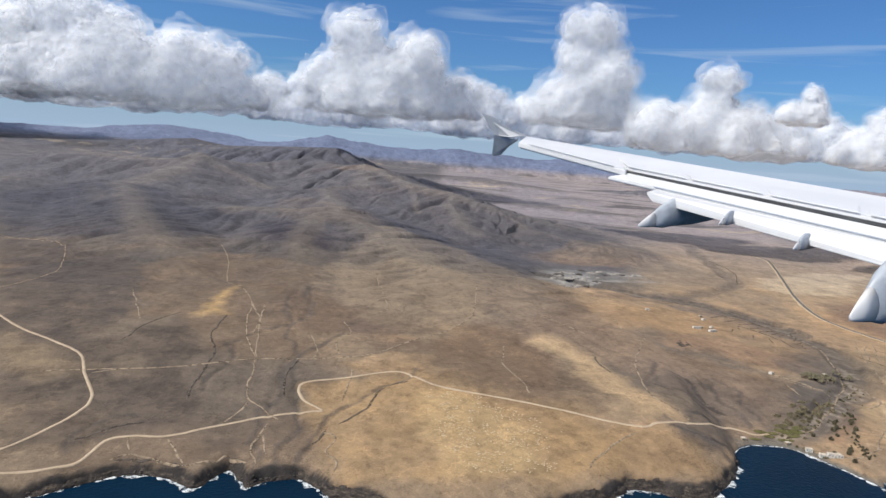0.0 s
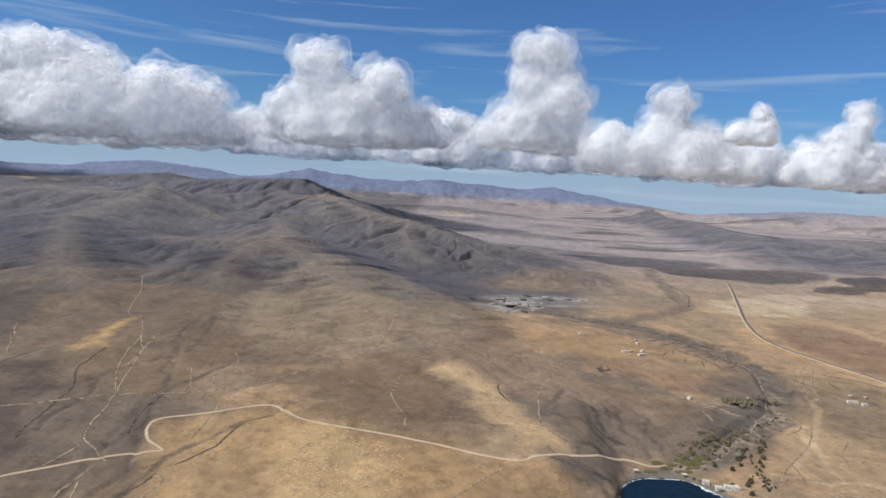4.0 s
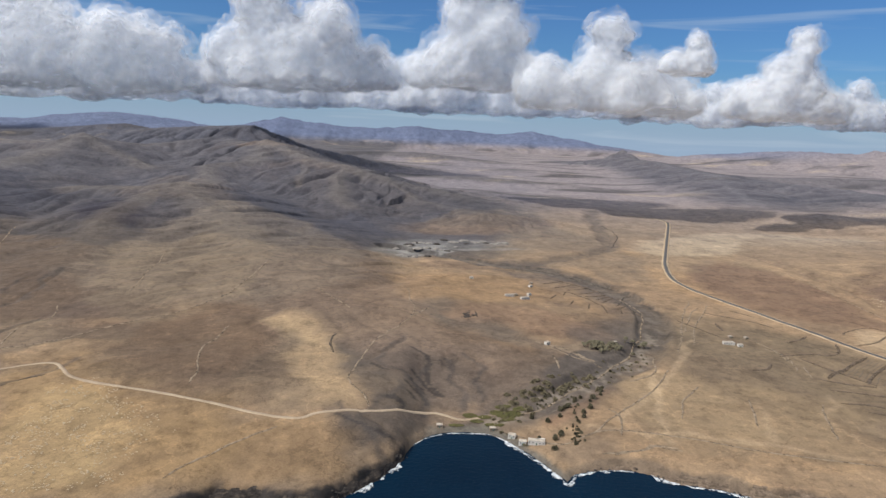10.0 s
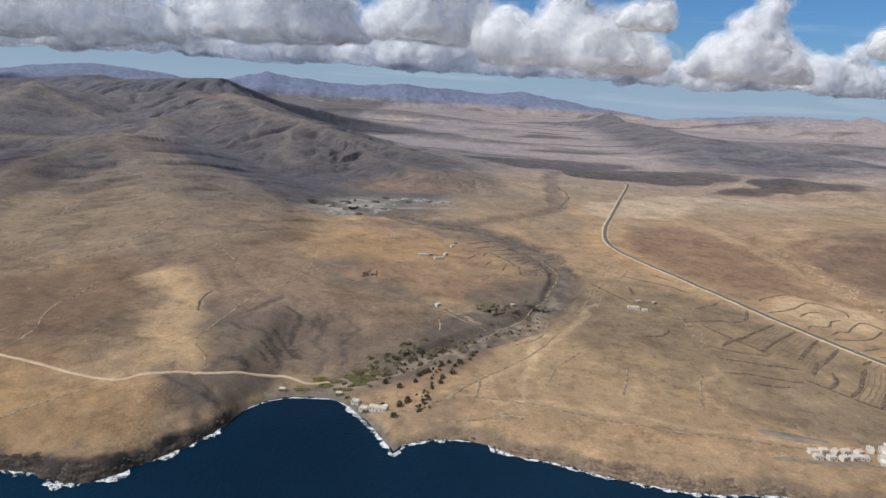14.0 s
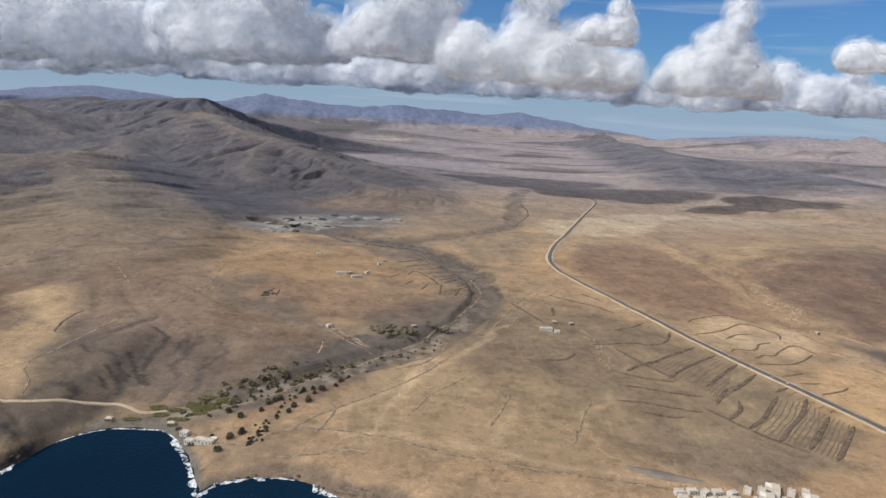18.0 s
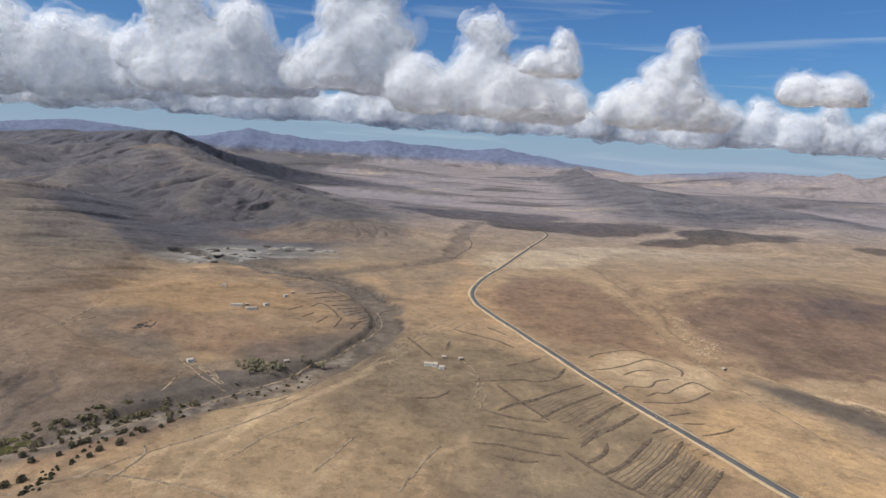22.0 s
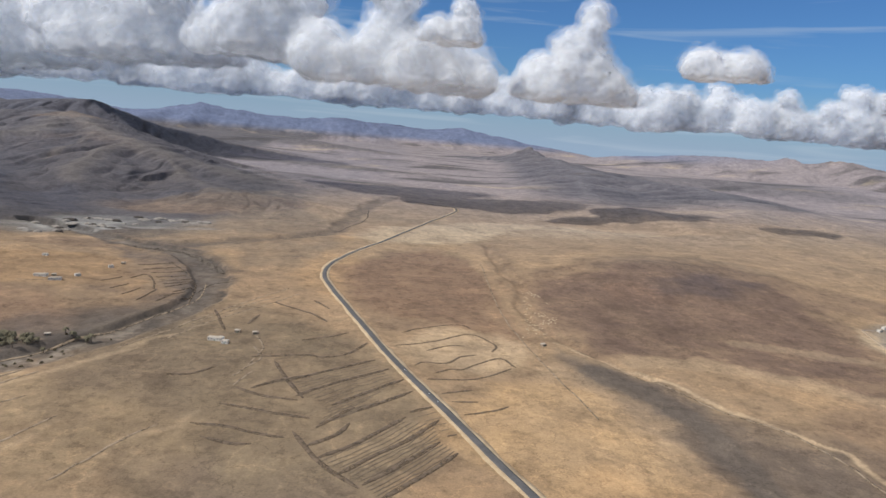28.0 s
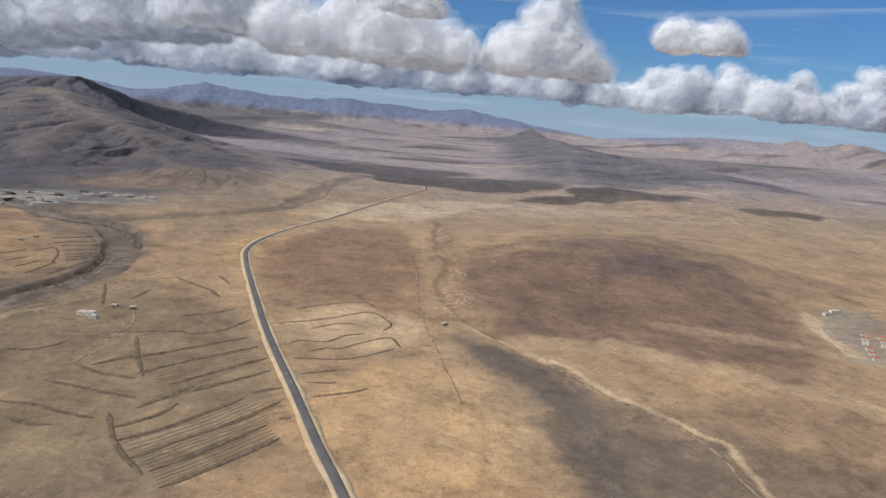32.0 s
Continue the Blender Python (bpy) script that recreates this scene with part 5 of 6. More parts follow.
# plough furrows between the long banks
furrows = thing("field_furrows", "faint dark plough furrows between the earth banks", "field", "ploughed fields")
for k, (a, b_) in enumerate(zip(PLAIN_BANKS[:-1], PLAIN_BANKS[1:])):
    if math.dist(a[0], b_[0]) > 34:
        continue
    for f in (0.2, 0.4, 0.6, 0.8):
        pa, pb = glide(a, 4.0), glide(b_, 4.0)
        pts = [tuple(pa[min(len(pa) - 1, round(u * (len(pa) - 1)))] * (1 - f) + pb[min(len(pb) - 1, round(u * (len(pb) - 1)))] * f) for u in (0.04, 0.35, 0.65, 0.95)]
        ribbon("furrow", pts, 0.55, 0.04, M_FURROW, furrows, 0.6, 170 + 3 * k + round(4 * f), 1.2, across=2, crown=0.1)

# narrow worn tracks on the plain
for k, (w, pts) in enumerate([(1.3, [(258, 309), (272, 313), (277, 317), (288, 314)]),
                              (1.4, [(193, 341), (205, 347), (214, 346), (227, 349), (240, 359), (252, 374), (269, 392), (283, 409)]), (1.0, [(254, 442), (266, 433), (278, 417)]),
                              (1.2, [(400, 474), (408, 455), (406, 430)])]):
    tagged(ribbon("dirt_track", pts, w * 0.8, 0.10, M_FAINT, uneven=0.5, seed=60 + k), "narrow worn pale track over sandy ground", "track", "dirt tracks", "structure")

# ---------------------------------------------------------------- houses
M_WHITE = mottled("whitewashed_wall", (0.50, 0.465, 0.41), (0.66, 0.62, 0.55), 0.5, 0.85)
M_STONE = mottled("rubble_wall", (0.22, 0.17, 0.125), (0.38, 0.30, 0.22), 0.9, 0.95)
M_FLAT = mottled("flat_roof", (0.36, 0.31, 0.25), (0.50, 0.44, 0.36), 0.5, 0.9)
M_TILE = mottled("clay_roof", (0.26, 0.085, 0.05), (0.38, 0.14, 0.08), 0.8, 0.85)
M_PANE, n, l, b = material("dark_pane", 0.1, spec=0.5)
b.inputs["Base Color"].default_value = (0.02, 0.025, 0.03, 1)
M_DOOR = mottled("painted_door", (0.05, 0.12, 0.09), (0.08, 0.17, 0.13), 2.0, 0.6)


def box(bm, x0, x1, y0, y1, z0, z1, bevel=0.0):
    res = bmesh.ops.create_cube(bm, size=1.0)
    bmesh.ops.scale(bm, vec=(x1 - x0, y1 - y0, z1 - z0), verts=res["verts"])
    bmesh.ops.translate(bm, vec=((x0 + x1) / 2, (y0 + y1) / 2, (z0 + z1) / 2), verts=res["verts"])
    if bevel:
        edges = list({e for v in res["verts"] for e in v.link_edges})
        bmesh.ops.bevel(bm, geom=edges, offset=bevel, segments=1, affect="EDGES")
    return res["verts"]


def house(label, length, depth, tall, wall_mat, roof_mat, pitched=False, wing=False, group="houses"):
    """A low country house: walls, roof with parapet or pitch, door, windows and chimney."""
    h = thing("house", label, "house", group)
    bm = bmesh.new()
    box(bm, -length / 2, length / 2, -depth / 2, depth / 2, -1.2, tall, 0.06)
    if wing:
        box(bm, length * 0.1, length / 2 - 0.1, depth / 2 - 0.1, depth * 1.3, -1.2, tall * 0.8, 0.06)
    part("wall", bm, wall_mat, h)
    bm = bmesh.new()
    if pitched:
        vs = [bm.verts.new(p) for p in ((-length / 2 - 0.15, -depth / 2 - 0.15, tall + 0.01), (length / 2 + 0.15, -depth / 2 - 0.15, tall + 0.01), (length / 2 + 0.15, depth / 2 + 0.15, tall + 0.01),
                                        (-length / 2 - 0.15, depth / 2 + 0.15, tall + 0.01), (-length / 2 + 0.3, 0, tall + depth * 0.28), (length / 2 - 0.3, 0, tall + depth * 0.28))]
        for f in ((0, 1, 5, 4), (2, 3, 4, 5), (1, 2, 5), (3, 0, 4), (3, 2, 1, 0)):
            bm.faces.new([vs[i] for i in f])
    else:
        box(bm, -length / 2 + 0.1, length / 2 - 0.1, -depth / 2 + 0.1, depth / 2 - 0.1, tall + 0.004, tall + 0.06)
        for x0, x1, y0, y1 in ((-length / 2, length / 2, -depth / 2, -depth / 2 + 0.14), (-length / 2, length / 2, depth / 2 - 0.14, depth / 2)):
            box(bm, x0, x1, y0, y1, tall + 0.003, tall + 0.2)
    part("roof", bm, roof_mat, h)
    bm = bmesh.new()
    box(bm, -0.22, 0.22, -depth / 2 - 0.05, -depth / 2 + 0.02, 0, 0.95)
    part("door", bm, M_DOOR, h)
    count = max(2, int(length / 1.3))
    for k in range(count):
        x = -length / 2 + (k + 0.5) * length / count
        if abs(x) < 0.4:
            continue
        bm = bmesh.new()
        box(bm, x - 0.19, x + 0.19, -depth / 2 - 0.04, -depth / 2 + 0.02, tall * 0.42, tall * 0.78)
        part("window", bm, M_PANE, h)
    bm = bmesh.new()
    box(bm, length * 0.3, length * 0.3 + 0.3, 0.1, 0.4, tall - 0.1, tall + 0.6, 0.03)
    part("chimney", bm, wall_mat, h)
    return h


def stand(x, y, turn=0.0, sink=0.0):
    return pose(x, y, float(surface(x, y)) - sink, 0, 0, turn)


first = {"long": house("long whitewashed farmhouse with flat roof on dry land", 7.5, 2.6, 1.7, M_WHITE, M_FLAT, wing=True),
         "small": house("small whitewashed flat-roofed house on bare ground", 3.4, 2.4, 1.6, M_WHITE, M_FLAT),
         "stone": house("brown rubble stone hut with flat roof", 3.0, 2.2, 1.3, M_STONE, M_FLAT),
         "tile": house("white bungalow with red clay tile roof", 3.4, 2.6, 1.5, M_WHITE, M_TILE, pitched=True)}
HOUSES = [("long", 245, 557, 8), ("long", 257, 551, 20), ("small", 263, 568, 40), ("stone", 273, 616, 10), ("small", 270, 602, 30), ("small", 218, 615, 0), ("stone", 251, 562, 15),
          ("long", 382, 462, -6), ("small", 388, 458, -6), ("stone", 390, 476, 0), ("stone", 400, 474, 20), ("stone", 562, 481, 30), ("small", 254, 442, 35),
          ("small", 216, 327, -20), ("small", 220, 321, -15), ("long", 226, 320, -12), ("stone", 208, 334, 5), ("stone", 183, 335, 0), ("stone", 302, 455, 20)]
used = set()
for kind_, x, y, turn in HOUSES:
    if kind_ in used:
        copy_thing(first[kind_], stand(x, y, turn))
    else:
        first[kind_].matrix_basis = stand(x, y, turn)
        used.add(kind_)
rnd = random.Random(8)
# bungalow rows of the shore resort, and the hillside village
spots = [(398 + 4.6 * (k % 5) + rnd.uniform(-0.5, 0.5), 290.5 + 4.2 * (k // 5) + rnd.uniform(-0.4, 0.4), 12 + rnd.uniform(-25, 25), "small") for k in range(10)]
spots += [(423 + 5.2 * (k % 5), 285 + 6.0 * (k // 5) + rnd.uniform(-0.5, 0.5), 62, "long" if k % 3 == 0 else "small") for k in range(15)]
spots += [(800 + 9 * (k % 5) + 5 * (k // 5) + rnd.uniform(-1, 1), 468 + 8.5 * (k // 5) - 4.0 * (k % 5) + rnd.uniform(-1, 1), -25 + rnd.uniform(-8, 8), "tile" if rnd.random() < 0.75 else "small") for k in range(30)]
spots += [(838, 556, 10, "long"), (826, 548, 20, "small")]
for x, y, turn, kind_ in spots:
    if kind_ in used:
        copy_thing(first[kind_], stand(x, y, turn))
    else:
        first[kind_].matrix_basis = stand(x, y, turn)
        used.add(kind_)
for k, (w, pts) in enumerate([(1.8, [(789, 474), (797, 500), (806, 528), (812, 548)]), (1.5, [(806, 520), (830, 524), (870, 520)]), (1.5, [(812, 548), (835, 552), (880, 566)]), (1.3, [(797, 500), (830, 500), (880, 490)]),
                              (1.6, [(380, 290), (400, 287), (440, 282), (480, 270)])]):
    tagged(ribbon("street", pts, w, 0.2, M_TRACK if k == 0 else M_BED, uneven=0.15, seed=80 + k), "pale unpaved street beside the houses", "street", "streets", "structure")
tagged(ribbon("paved_lot", [(384, 311), (394, 307), (410, 302)], 7.0, 0.12, M_BED, uneven=0.3, seed=90), "dark gravel lot beside the shore houses", "lot", kind="structure")

# ---------------------------------------------------------------- quarry
M_SPOIL = mottled("pale_quarry_spoil", (0.18, 0.162, 0.14), (0.31, 0.28, 0.245), 0.25, 0.95)
quarry = thing("quarry", "pale grey quarry heaps and cuts below the hills", "quarry")
rnd = random.Random(12)
for k in range(44):
    u, v = rnd.random(), rnd.random()
    x, y = 132 + 45 * u + 38 * v, 712 + 105 * v - 18 * u
    if k > 31:
        x, y = 200 + 7 * (k - 32) + rnd.uniform(-4, 4), 826 + rnd.uniform(-12, 9)
    r, h = rnd.uniform(1.8, 5.0), rnd.uniform(0.7, 2.2)
    bm = bmesh.new()
    for v in bmesh.ops.create_icosphere(bm, subdivisions=3, radius=1.0)["verts"]:
        q = v.co
        f = 1 + 0.3 * noise.noise(q * 1.7 + Vector((k * 5.1, 0, 0)))
        v.co = Vector((x + q.x * r * f * 1.4, y + q.y * r * f, float(surface(x, y)) + q.z * h * f))
    part("spoil_mound" if k % 4 else "rock_cut", bm, M_SPOIL if k % 4 else M_ROCK, quarry, smooth_faces=True)

# rock faces along the outer bank of the stream bend and the basalt shore
rnd = random.Random(13)


def boulders(name, label, spots_, mat, kind):
    bm = bmesh.new()
    for x, y, r in spots_:
        zz = max(float(surface(x, y)), -0.4)
        verts = bmesh.ops.create_icosphere(bm, subdivisions=1, radius=r)["verts"]
        o = Vector((x * 0.7, y * 0.7, 0))
        for v in verts:
            f = 1 + 0.8 * noise.noise(v.co / r * 1.6 + o)
            v.co = Vector((x + v.co.x * f * 1.3, y + v.co.y * f, zz + v.co.z * f * 0.75))
    return tagged(part(name, bm, mat), label, "rocks", kind=kind)


shore = []
for x in np.arange(-158, 168, 0.55):
    y = float(np.interp(x, [p[0] for p in COAST], [p[1] for p in COAST]))
    shore.append((x + rnd.uniform(-1, 1), y + rnd.uniform(-1.6, 0.8), rnd.uniform(0.25, 0.7)))
for x in np.arange(240, 480, 0.7):
    y = float(np.interp(x, [p[0] for p in COAST], [p[1] for p in COAST]))
    shore.append((x + rnd.uniform(-1, 1), y + rnd.uniform(-1.8, 0.4), rnd.uniform(0.2, 0.6)))
boulders("shore_rocks", "broken black basalt rocks along the foot of the sea cliff", shore, M_ROCK, "stuff")
face = glide([(228, 700), (262, 690), (296, 680), (322, 652), (345, 618)], 1.6)
boulders("rock_face", "grey banded rock outcrop above the dry stream bed", [(p[0] + rnd.uniform(-2, 2), p[1] + rnd.uniform(-2, 3), rnd.uniform(0.5, 1.6)) for p in face for _ in range(2)], M_CRAG, "stuff")
boulders("dark_outcrop", "black rock outcrop on the brown slope", [(206 + rnd.gauss(0, 1.4), 492 + rnd.gauss(0, 4.0), rnd.uniform(0.4, 1.1)) for _ in range(36)], M_ROCK, "stuff")

# pale stones: on the washed-out slope above the sea, and the tumbled walls of old ruins
M_PALE = mottled("pale_limestone", (0.34, 0.26, 0.165), (0.45, 0.36, 0.24), 0.5, 0.95)


def strewn(pts, count, lo, hi, clump):
    found, lows, highs = [], np.min(pts, axis=0), np.max(pts, axis=0)
    while len(found) < count:
        x, y = rnd.uniform(lows[0], highs[0]), rnd.uniform(lows[1], highs[1])
        if inside(np.array(x), np.array(y), pts) and fbm(np.array(x / clump), np.array(y / clump), 3, 640) > 0.02:
            found.append((x, y, rnd.uniform(lo, hi)))
    return found


boulders("pale_stones", "pale limestone rubble strewn over the sandy slope", strewn([(-2, 345), (17, 354), (39, 336), (73, 308), (64, 267), (28, 263), (7, 291)], 900, 0.15, 0.42, 9.0), M_PALE, "stuff")
boulders("ruin_stones", "tumbled pale stones of old ruined walls by the gully", strewn([(552, 492), (566, 500), (583, 517), (586, 564), (576, 620), (568, 560)], 170, 0.25, 0.6, 14.0), M_PALE, "stuff")

# ---------------------------------------------------------------- plants
M_LEAF = mottled("dusty_leaves", (0.15, 0.125, 0.075), (0.23, 0.195, 0.12), 0.6, 0.85)
M_DARKLEAF = mottled("dark_palm_leaves", (0.085, 0.075, 0.046), (0.15, 0.13, 0.078), 0.8, 0.8)
M_GREEN = mottled("low_green_scrub", (0.070, 0.068, 0.022), (0.130, 0.116, 0.046), 0.25, 0.9)
M_BARK = mottled("grey_bark", (0.10, 0.08, 0.06), (0.18, 0.14, 0.10), 1.5, 0.9)


def leaf_cloud(bm, rnd, count, rx, ry, z0, z1, size):
    """Small leaf clumps, each a bent pair of triangles, filling an uneven crown."""
    bulge = [(rnd.uniform(-0.5, 0.5) * rx, rnd.uniform(-0.5, 0.5) * ry, rnd.uniform(0.35, 0.75)) for _ in range(5)]
    for _ in range(count):
        bx, by, br = rnd.choice(bulge)
        a, u = rnd.uniform(0, 2 * math.pi), rnd.random() ** 0.5
        h = rnd.random()
        q = math.sqrt(max(0.05, 1 - (h * 1.05) ** 2))
        c = Vector((bx + math.cos(a) * u * rx * br * q, by + math.sin(a) * u * ry * br * q, z0 + (z1 - z0) * h * (0.6 + 0.4 * br)))
        s = size * rnd.uniform(0.6, 1.3)
        d1 = Vector((rnd.gauss(0, 1), rnd.gauss(0, 1), rnd.gauss(0, 0.7))).normalized() * s
        d2 = d1.cross(Vector((rnd.gauss(0, 1), rnd.gauss(0, 1), rnd.gauss(0, 1)))).normalized() * s * 0.7
        vs = [bm.verts.new(c + p) for p in (-d1, d2, d1, -d2 + Vector((0, 0, 0.3 * s)))]
        bm.faces.new((vs[0], vs[1], vs[2]))
        bm.faces.new((vs[0], vs[2], vs[3]))


def limb(bm, a, b_, r0, r1, sides=6):
    a, b_ = Vector(a), Vector(b_)
    w = (b_ - a).normalized()
    u = w.orthogonal().normalized()
    v = w.cross(u)
    rings = [[bm.verts.new(p + r * (math.cos(2 * math.pi * k / sides) * u + math.sin(2 * math.pi * k / sides) * v)) for k in range(sides)] for p, r in ((a, r0), (b_, r1))]
    for k in range(sides):
        bm.faces.new((rings[0][k], rings[0][(k + 1) % sides], rings[1][(k + 1) % sides], rings[1][k]))


def bush(seed, rx, ry, tall, label, leaf, name="shrub", group="stream bed shrubs"):
    rnd_ = random.Random(seed)
    t = thing(name, label, name, group)
    bm = bmesh.new()
    for k in range(4):
        a = k * 1.7 + seed
        limb(bm, (0.1 * math.cos(a), 0.1 * math.sin(a), -0.4), (rx * 0.45 * math.cos(a), ry * 0.45 * math.sin(a), tall * 0.6), 0.12, 0.04)
    part("trunk", bm, M_BARK, t)
    bm = bmesh.new()
    leaf_cloud(bm, rnd_, 460, rx, ry, 0.0, tall, 0.29)
    part("crown", bm, leaf, t)
    return t


def palm(seed, tall, label):
    rnd_ = random.Random(seed)
    t = thing("palm", label, "palm", "palm grove")
    bm = bmesh.new()
    limb(bm, (0, 0, -0.4), (0.1, 0.05, tall * 0.5), 0.20, 0.16)
    limb(bm, (0.1, 0.05, tall * 0.5), (0.15, 0.1, tall), 0.16, 0.13)
    part("trunk", bm, M_BARK, t)
    bm = bmesh.new()
    for k in range(18):
        a, el = k * 2.4 + rnd_.uniform(-0.2, 0.2), rnd_.uniform(-0.1, 0.9)
        d = Vector((math.cos(a), math.sin(a), 0))
        s = Vector((-math.sin(a), math.cos(a), 0))
        p = [Vector((0.15, 0.1, tall)) + d * (1.5 * f) + Vector((0, 0, el * 1.3 * f - 1.5 * f * f)) for f in (0, 0.35, 0.7, 1.0)]
        w = (0.06, 0.32, 0.26, 0.03)
        rows = [[bm.verts.new(q - s * ww - Vector((0, 0, ww * 0.5))), bm.verts.new(q), bm.verts.new(q + s * ww - Vector((0, 0, ww * 0.5)))] for q, ww in zip(p, w)]
        for r0, r1 in zip(rows[:-1], rows[1:]):
            for i in (0, 1):
                bm.faces.new((r0[i], r0[i + 1], r1[i + 1], r1[i]))
    part("crown", bm, M_DARKLEAF, t)
    return t


def plant_out(kinds, spots_, seed, lo=0.8, hi=1.25, sink=0.0):
    rnd_ = random.Random(seed)
    for k, (x, y) in enumerate(spots_):
        m = stand(x, y, rnd_.uniform(0, 360), sink) @ Matrix.Scale(rnd_.uniform(lo, hi), 4)
        if k < len(kinds):
            kinds[k].matrix_basis = m
        else:
            o = copy_thing(kinds[k % len(kinds)], Matrix())
            o.matrix_basis = m


SHRUBS = [(260, 395), (261, 391), (257, 388), (254, 384), (251, 380), (248, 372), (249, 376), (242, 380), (242, 377), (238, 374), (239, 371), (231, 367), (227, 368), (232, 362), (227, 363), (265, 386),
          (271, 398), (267, 395), (215, 352), (228, 352), (222, 362), (236, 381), (246, 388), (244, 366), (235, 372), (221, 357), (219, 366)]
TREES = [(254, 366), (258, 370), (243, 349), (241, 343), (245, 351), (234, 338), (235, 322), (260, 360), (263, 364), (268, 369), (254, 347), (253, 342), (247, 352), (243, 318), (238, 326), (228, 323),
         (233, 314), (228, 344), (259, 353), (286, 410), (270, 374), (273, 381)]
PALMS = [(278, 444), (281, 446), (284, 443), (287, 447), (290, 446), (292, 441), (295, 446), (298, 446), (300, 441), (303, 444), (292, 435), (288, 438), (314, 456), (321, 454), (284, 449), (297, 450)]
kinds = [bush(s, rx, ry, h, "grey-green tamarisk shrub on gravel of the dry stream bed", M_LEAF) for s, rx, ry, h in ((1, 3.0, 1.8, 1.5), (2, 2.2, 1.9, 1.3), (3, 1.6, 1.5, 1.1))]
plant_out(kinds, SHRUBS, 31, 1.0, 1.5)
rnd = random.Random(41)
more, line = [], glide(WADI[:6], 1.5)
for _ in range(70):
    p = line[int(rnd.random() ** 1.3 * (len(line) - 1))]
    more.append((p[0] + rnd.gauss(-2, 6), p[1] + rnd.gauss(2, 6)))
plant_out([bush(4, 1.0, 0.9, 0.8, "small grey-green shrub on stream gravel", M_LEAF), bush(5, 0.8, 0.8, 0.7, "small grey-green shrub on stream gravel", M_LEAF)], more, 42, 0.6, 1.3)
plant_out([bush(6, 1.5, 1.4, 2.2, "dark green rounded tree beside the dirt track", M_DARKLEAF, "tree", "valley trees"), bush(7, 1.8, 1.3, 1.9, "dark green rounded tree beside the dirt track", M_DARKLEAF, "tree", "valley trees")], TREES, 43)
plant_out([palm(s, h, "dark green palm tree in a small grove") for s, h in ((1, 2.6), (2, 3.1), (3, 2.2))], PALMS + [(x + rnd.gauss(0, 3.0), y + rnd.gauss(0, 2.0)) for x, y in PALMS for _ in range(2)], 44, 0.9, 1.5)
# hedge rows on the old plots beside the stream bed
rows = [(p[0] + rnd.gauss(0, 1.0), p[1] + rnd.gauss(0, 1.0)) for way in ([(253, 378), (250, 350), (247, 331), (243, 316)], [(249, 384), (239, 366), (232, 354)]) for p in glide(way, 1.9) if rnd.random() < 0.8]
plant_out([bush(9, 0.9, 0.8, 1.2, "low dark bush in a hedge row on old plots", M_DARKLEAF, "bush", "hedge rows"), bush(10, 0.7, 0.8, 0.9, "low dark bush in a hedge row on old plots", M_DARKLEAF, "bush", "hedge rows")], rows, 47, 0.6, 1.2)
# rows of small vines on the beach flat
vines = [(241 + 1.5 * c + 0.5 * r + rnd.uniform(-0.5, 0.5), 331 - 3.0 * r + 0.4 * c + rnd.uniform(-0.5, 0.5)) for r in range(5) for c in range(5) if rnd.random() < 0.65]
plant_out([bush(8, 0.5, 0.5, 0.6, "small dark vine bush in a dusty plot", M_DARKLEAF, "vine", "vine rows")], vines, 45, 0.7, 1.2)
# low green scrub behind the beach
bm = bmesh.new()
rnd = random.Random(46)
for x, y, rx, ry in ((217, 347, 8, 5), (211, 349, 4, 3), (205, 345, 4, 2), (198, 346, 4.5, 3), (191, 337, 5, 1.6), (209, 338, 6, 2), (201, 341, 4, 2), (215, 355, 5, 2.5), (216, 342, 5, 1.3), (223, 352, 4, 3)):
    rx, ry = rx * 0.78, ry * 0.72
    for _ in range(int(rx * ry * 20)):
        a, u = rnd.uniform(0, 2 * math.pi), rnd.random() ** 0.5
        px, py = x + rx * u * math.cos(a), y + ry * u * math.sin(a)
        s = rnd.uniform(0.25, 0.55)
        c = Vector((px, py, float(surface(px, py)) + 0.25))
        d1, d2 = Vector((math.cos(a * 7), math.sin(a * 7), rnd.uniform(-0.3, 0.3))) * s, Vector((-math.sin(a * 7), math.cos(a * 7), rnd.uniform(-0.3, 0.3))) * s
        vs = [bm.verts.new(p) for p in (c - d1, c - d2, c + d1, c + d2, c + Vector((0, 0, rnd.uniform(0.2, 0.5))))]
        for k in range(4):
            bm.faces.new((vs[k], vs[(k + 1) % 4], vs[4]))
tagged(part("green_scrub", bm, M_GREEN), "low green scrub in patches behind the beach", "scrub", kind="stuff")

# ---------------------------------------------------------------- cars on the road
M_CAR = mottled("white_car_paint", (0.75, 0.75, 0.75), (0.82, 0.82, 0.82), 1.0, 0.3, spec=0.5)
M_TYRE = mottled("black_tyre", (0.02, 0.02, 0.02), (0.04, 0.04, 0.04), 5.0, 0.8)


def car():
    t = thing("car", "small white car driving on the asphalt road", "car", "cars on the road")
    bm = bmesh.new()
    box(bm, -0.55, 0.55, -0.24, 0.24, 0.10, 0.28, 0.05)
    part("body", bm, M_CAR, t)
    bm = bmesh.new()
    for v in box(bm, -0.32, 0.30, -0.21, 0.21, 0.27, 0.42, 0.0):
        if v.co.z > 0.4:
            v.co.x *= 0.7
            v.co.y *= 0.85
    part("cabin", bm, M_PANE, t)
    for x in (-0.34, 0.34):
        for y in (-0.23, 0.23):
            bm = bmesh.new()
            bmesh.ops.create_cone(bm, cap_ends=True, segments=12, radius1=0.09, radius2=0.09, depth=0.07, matrix=pose(x, y, 0.09, 90))
            part("wheel", bm, M_TYRE, t)
    return t


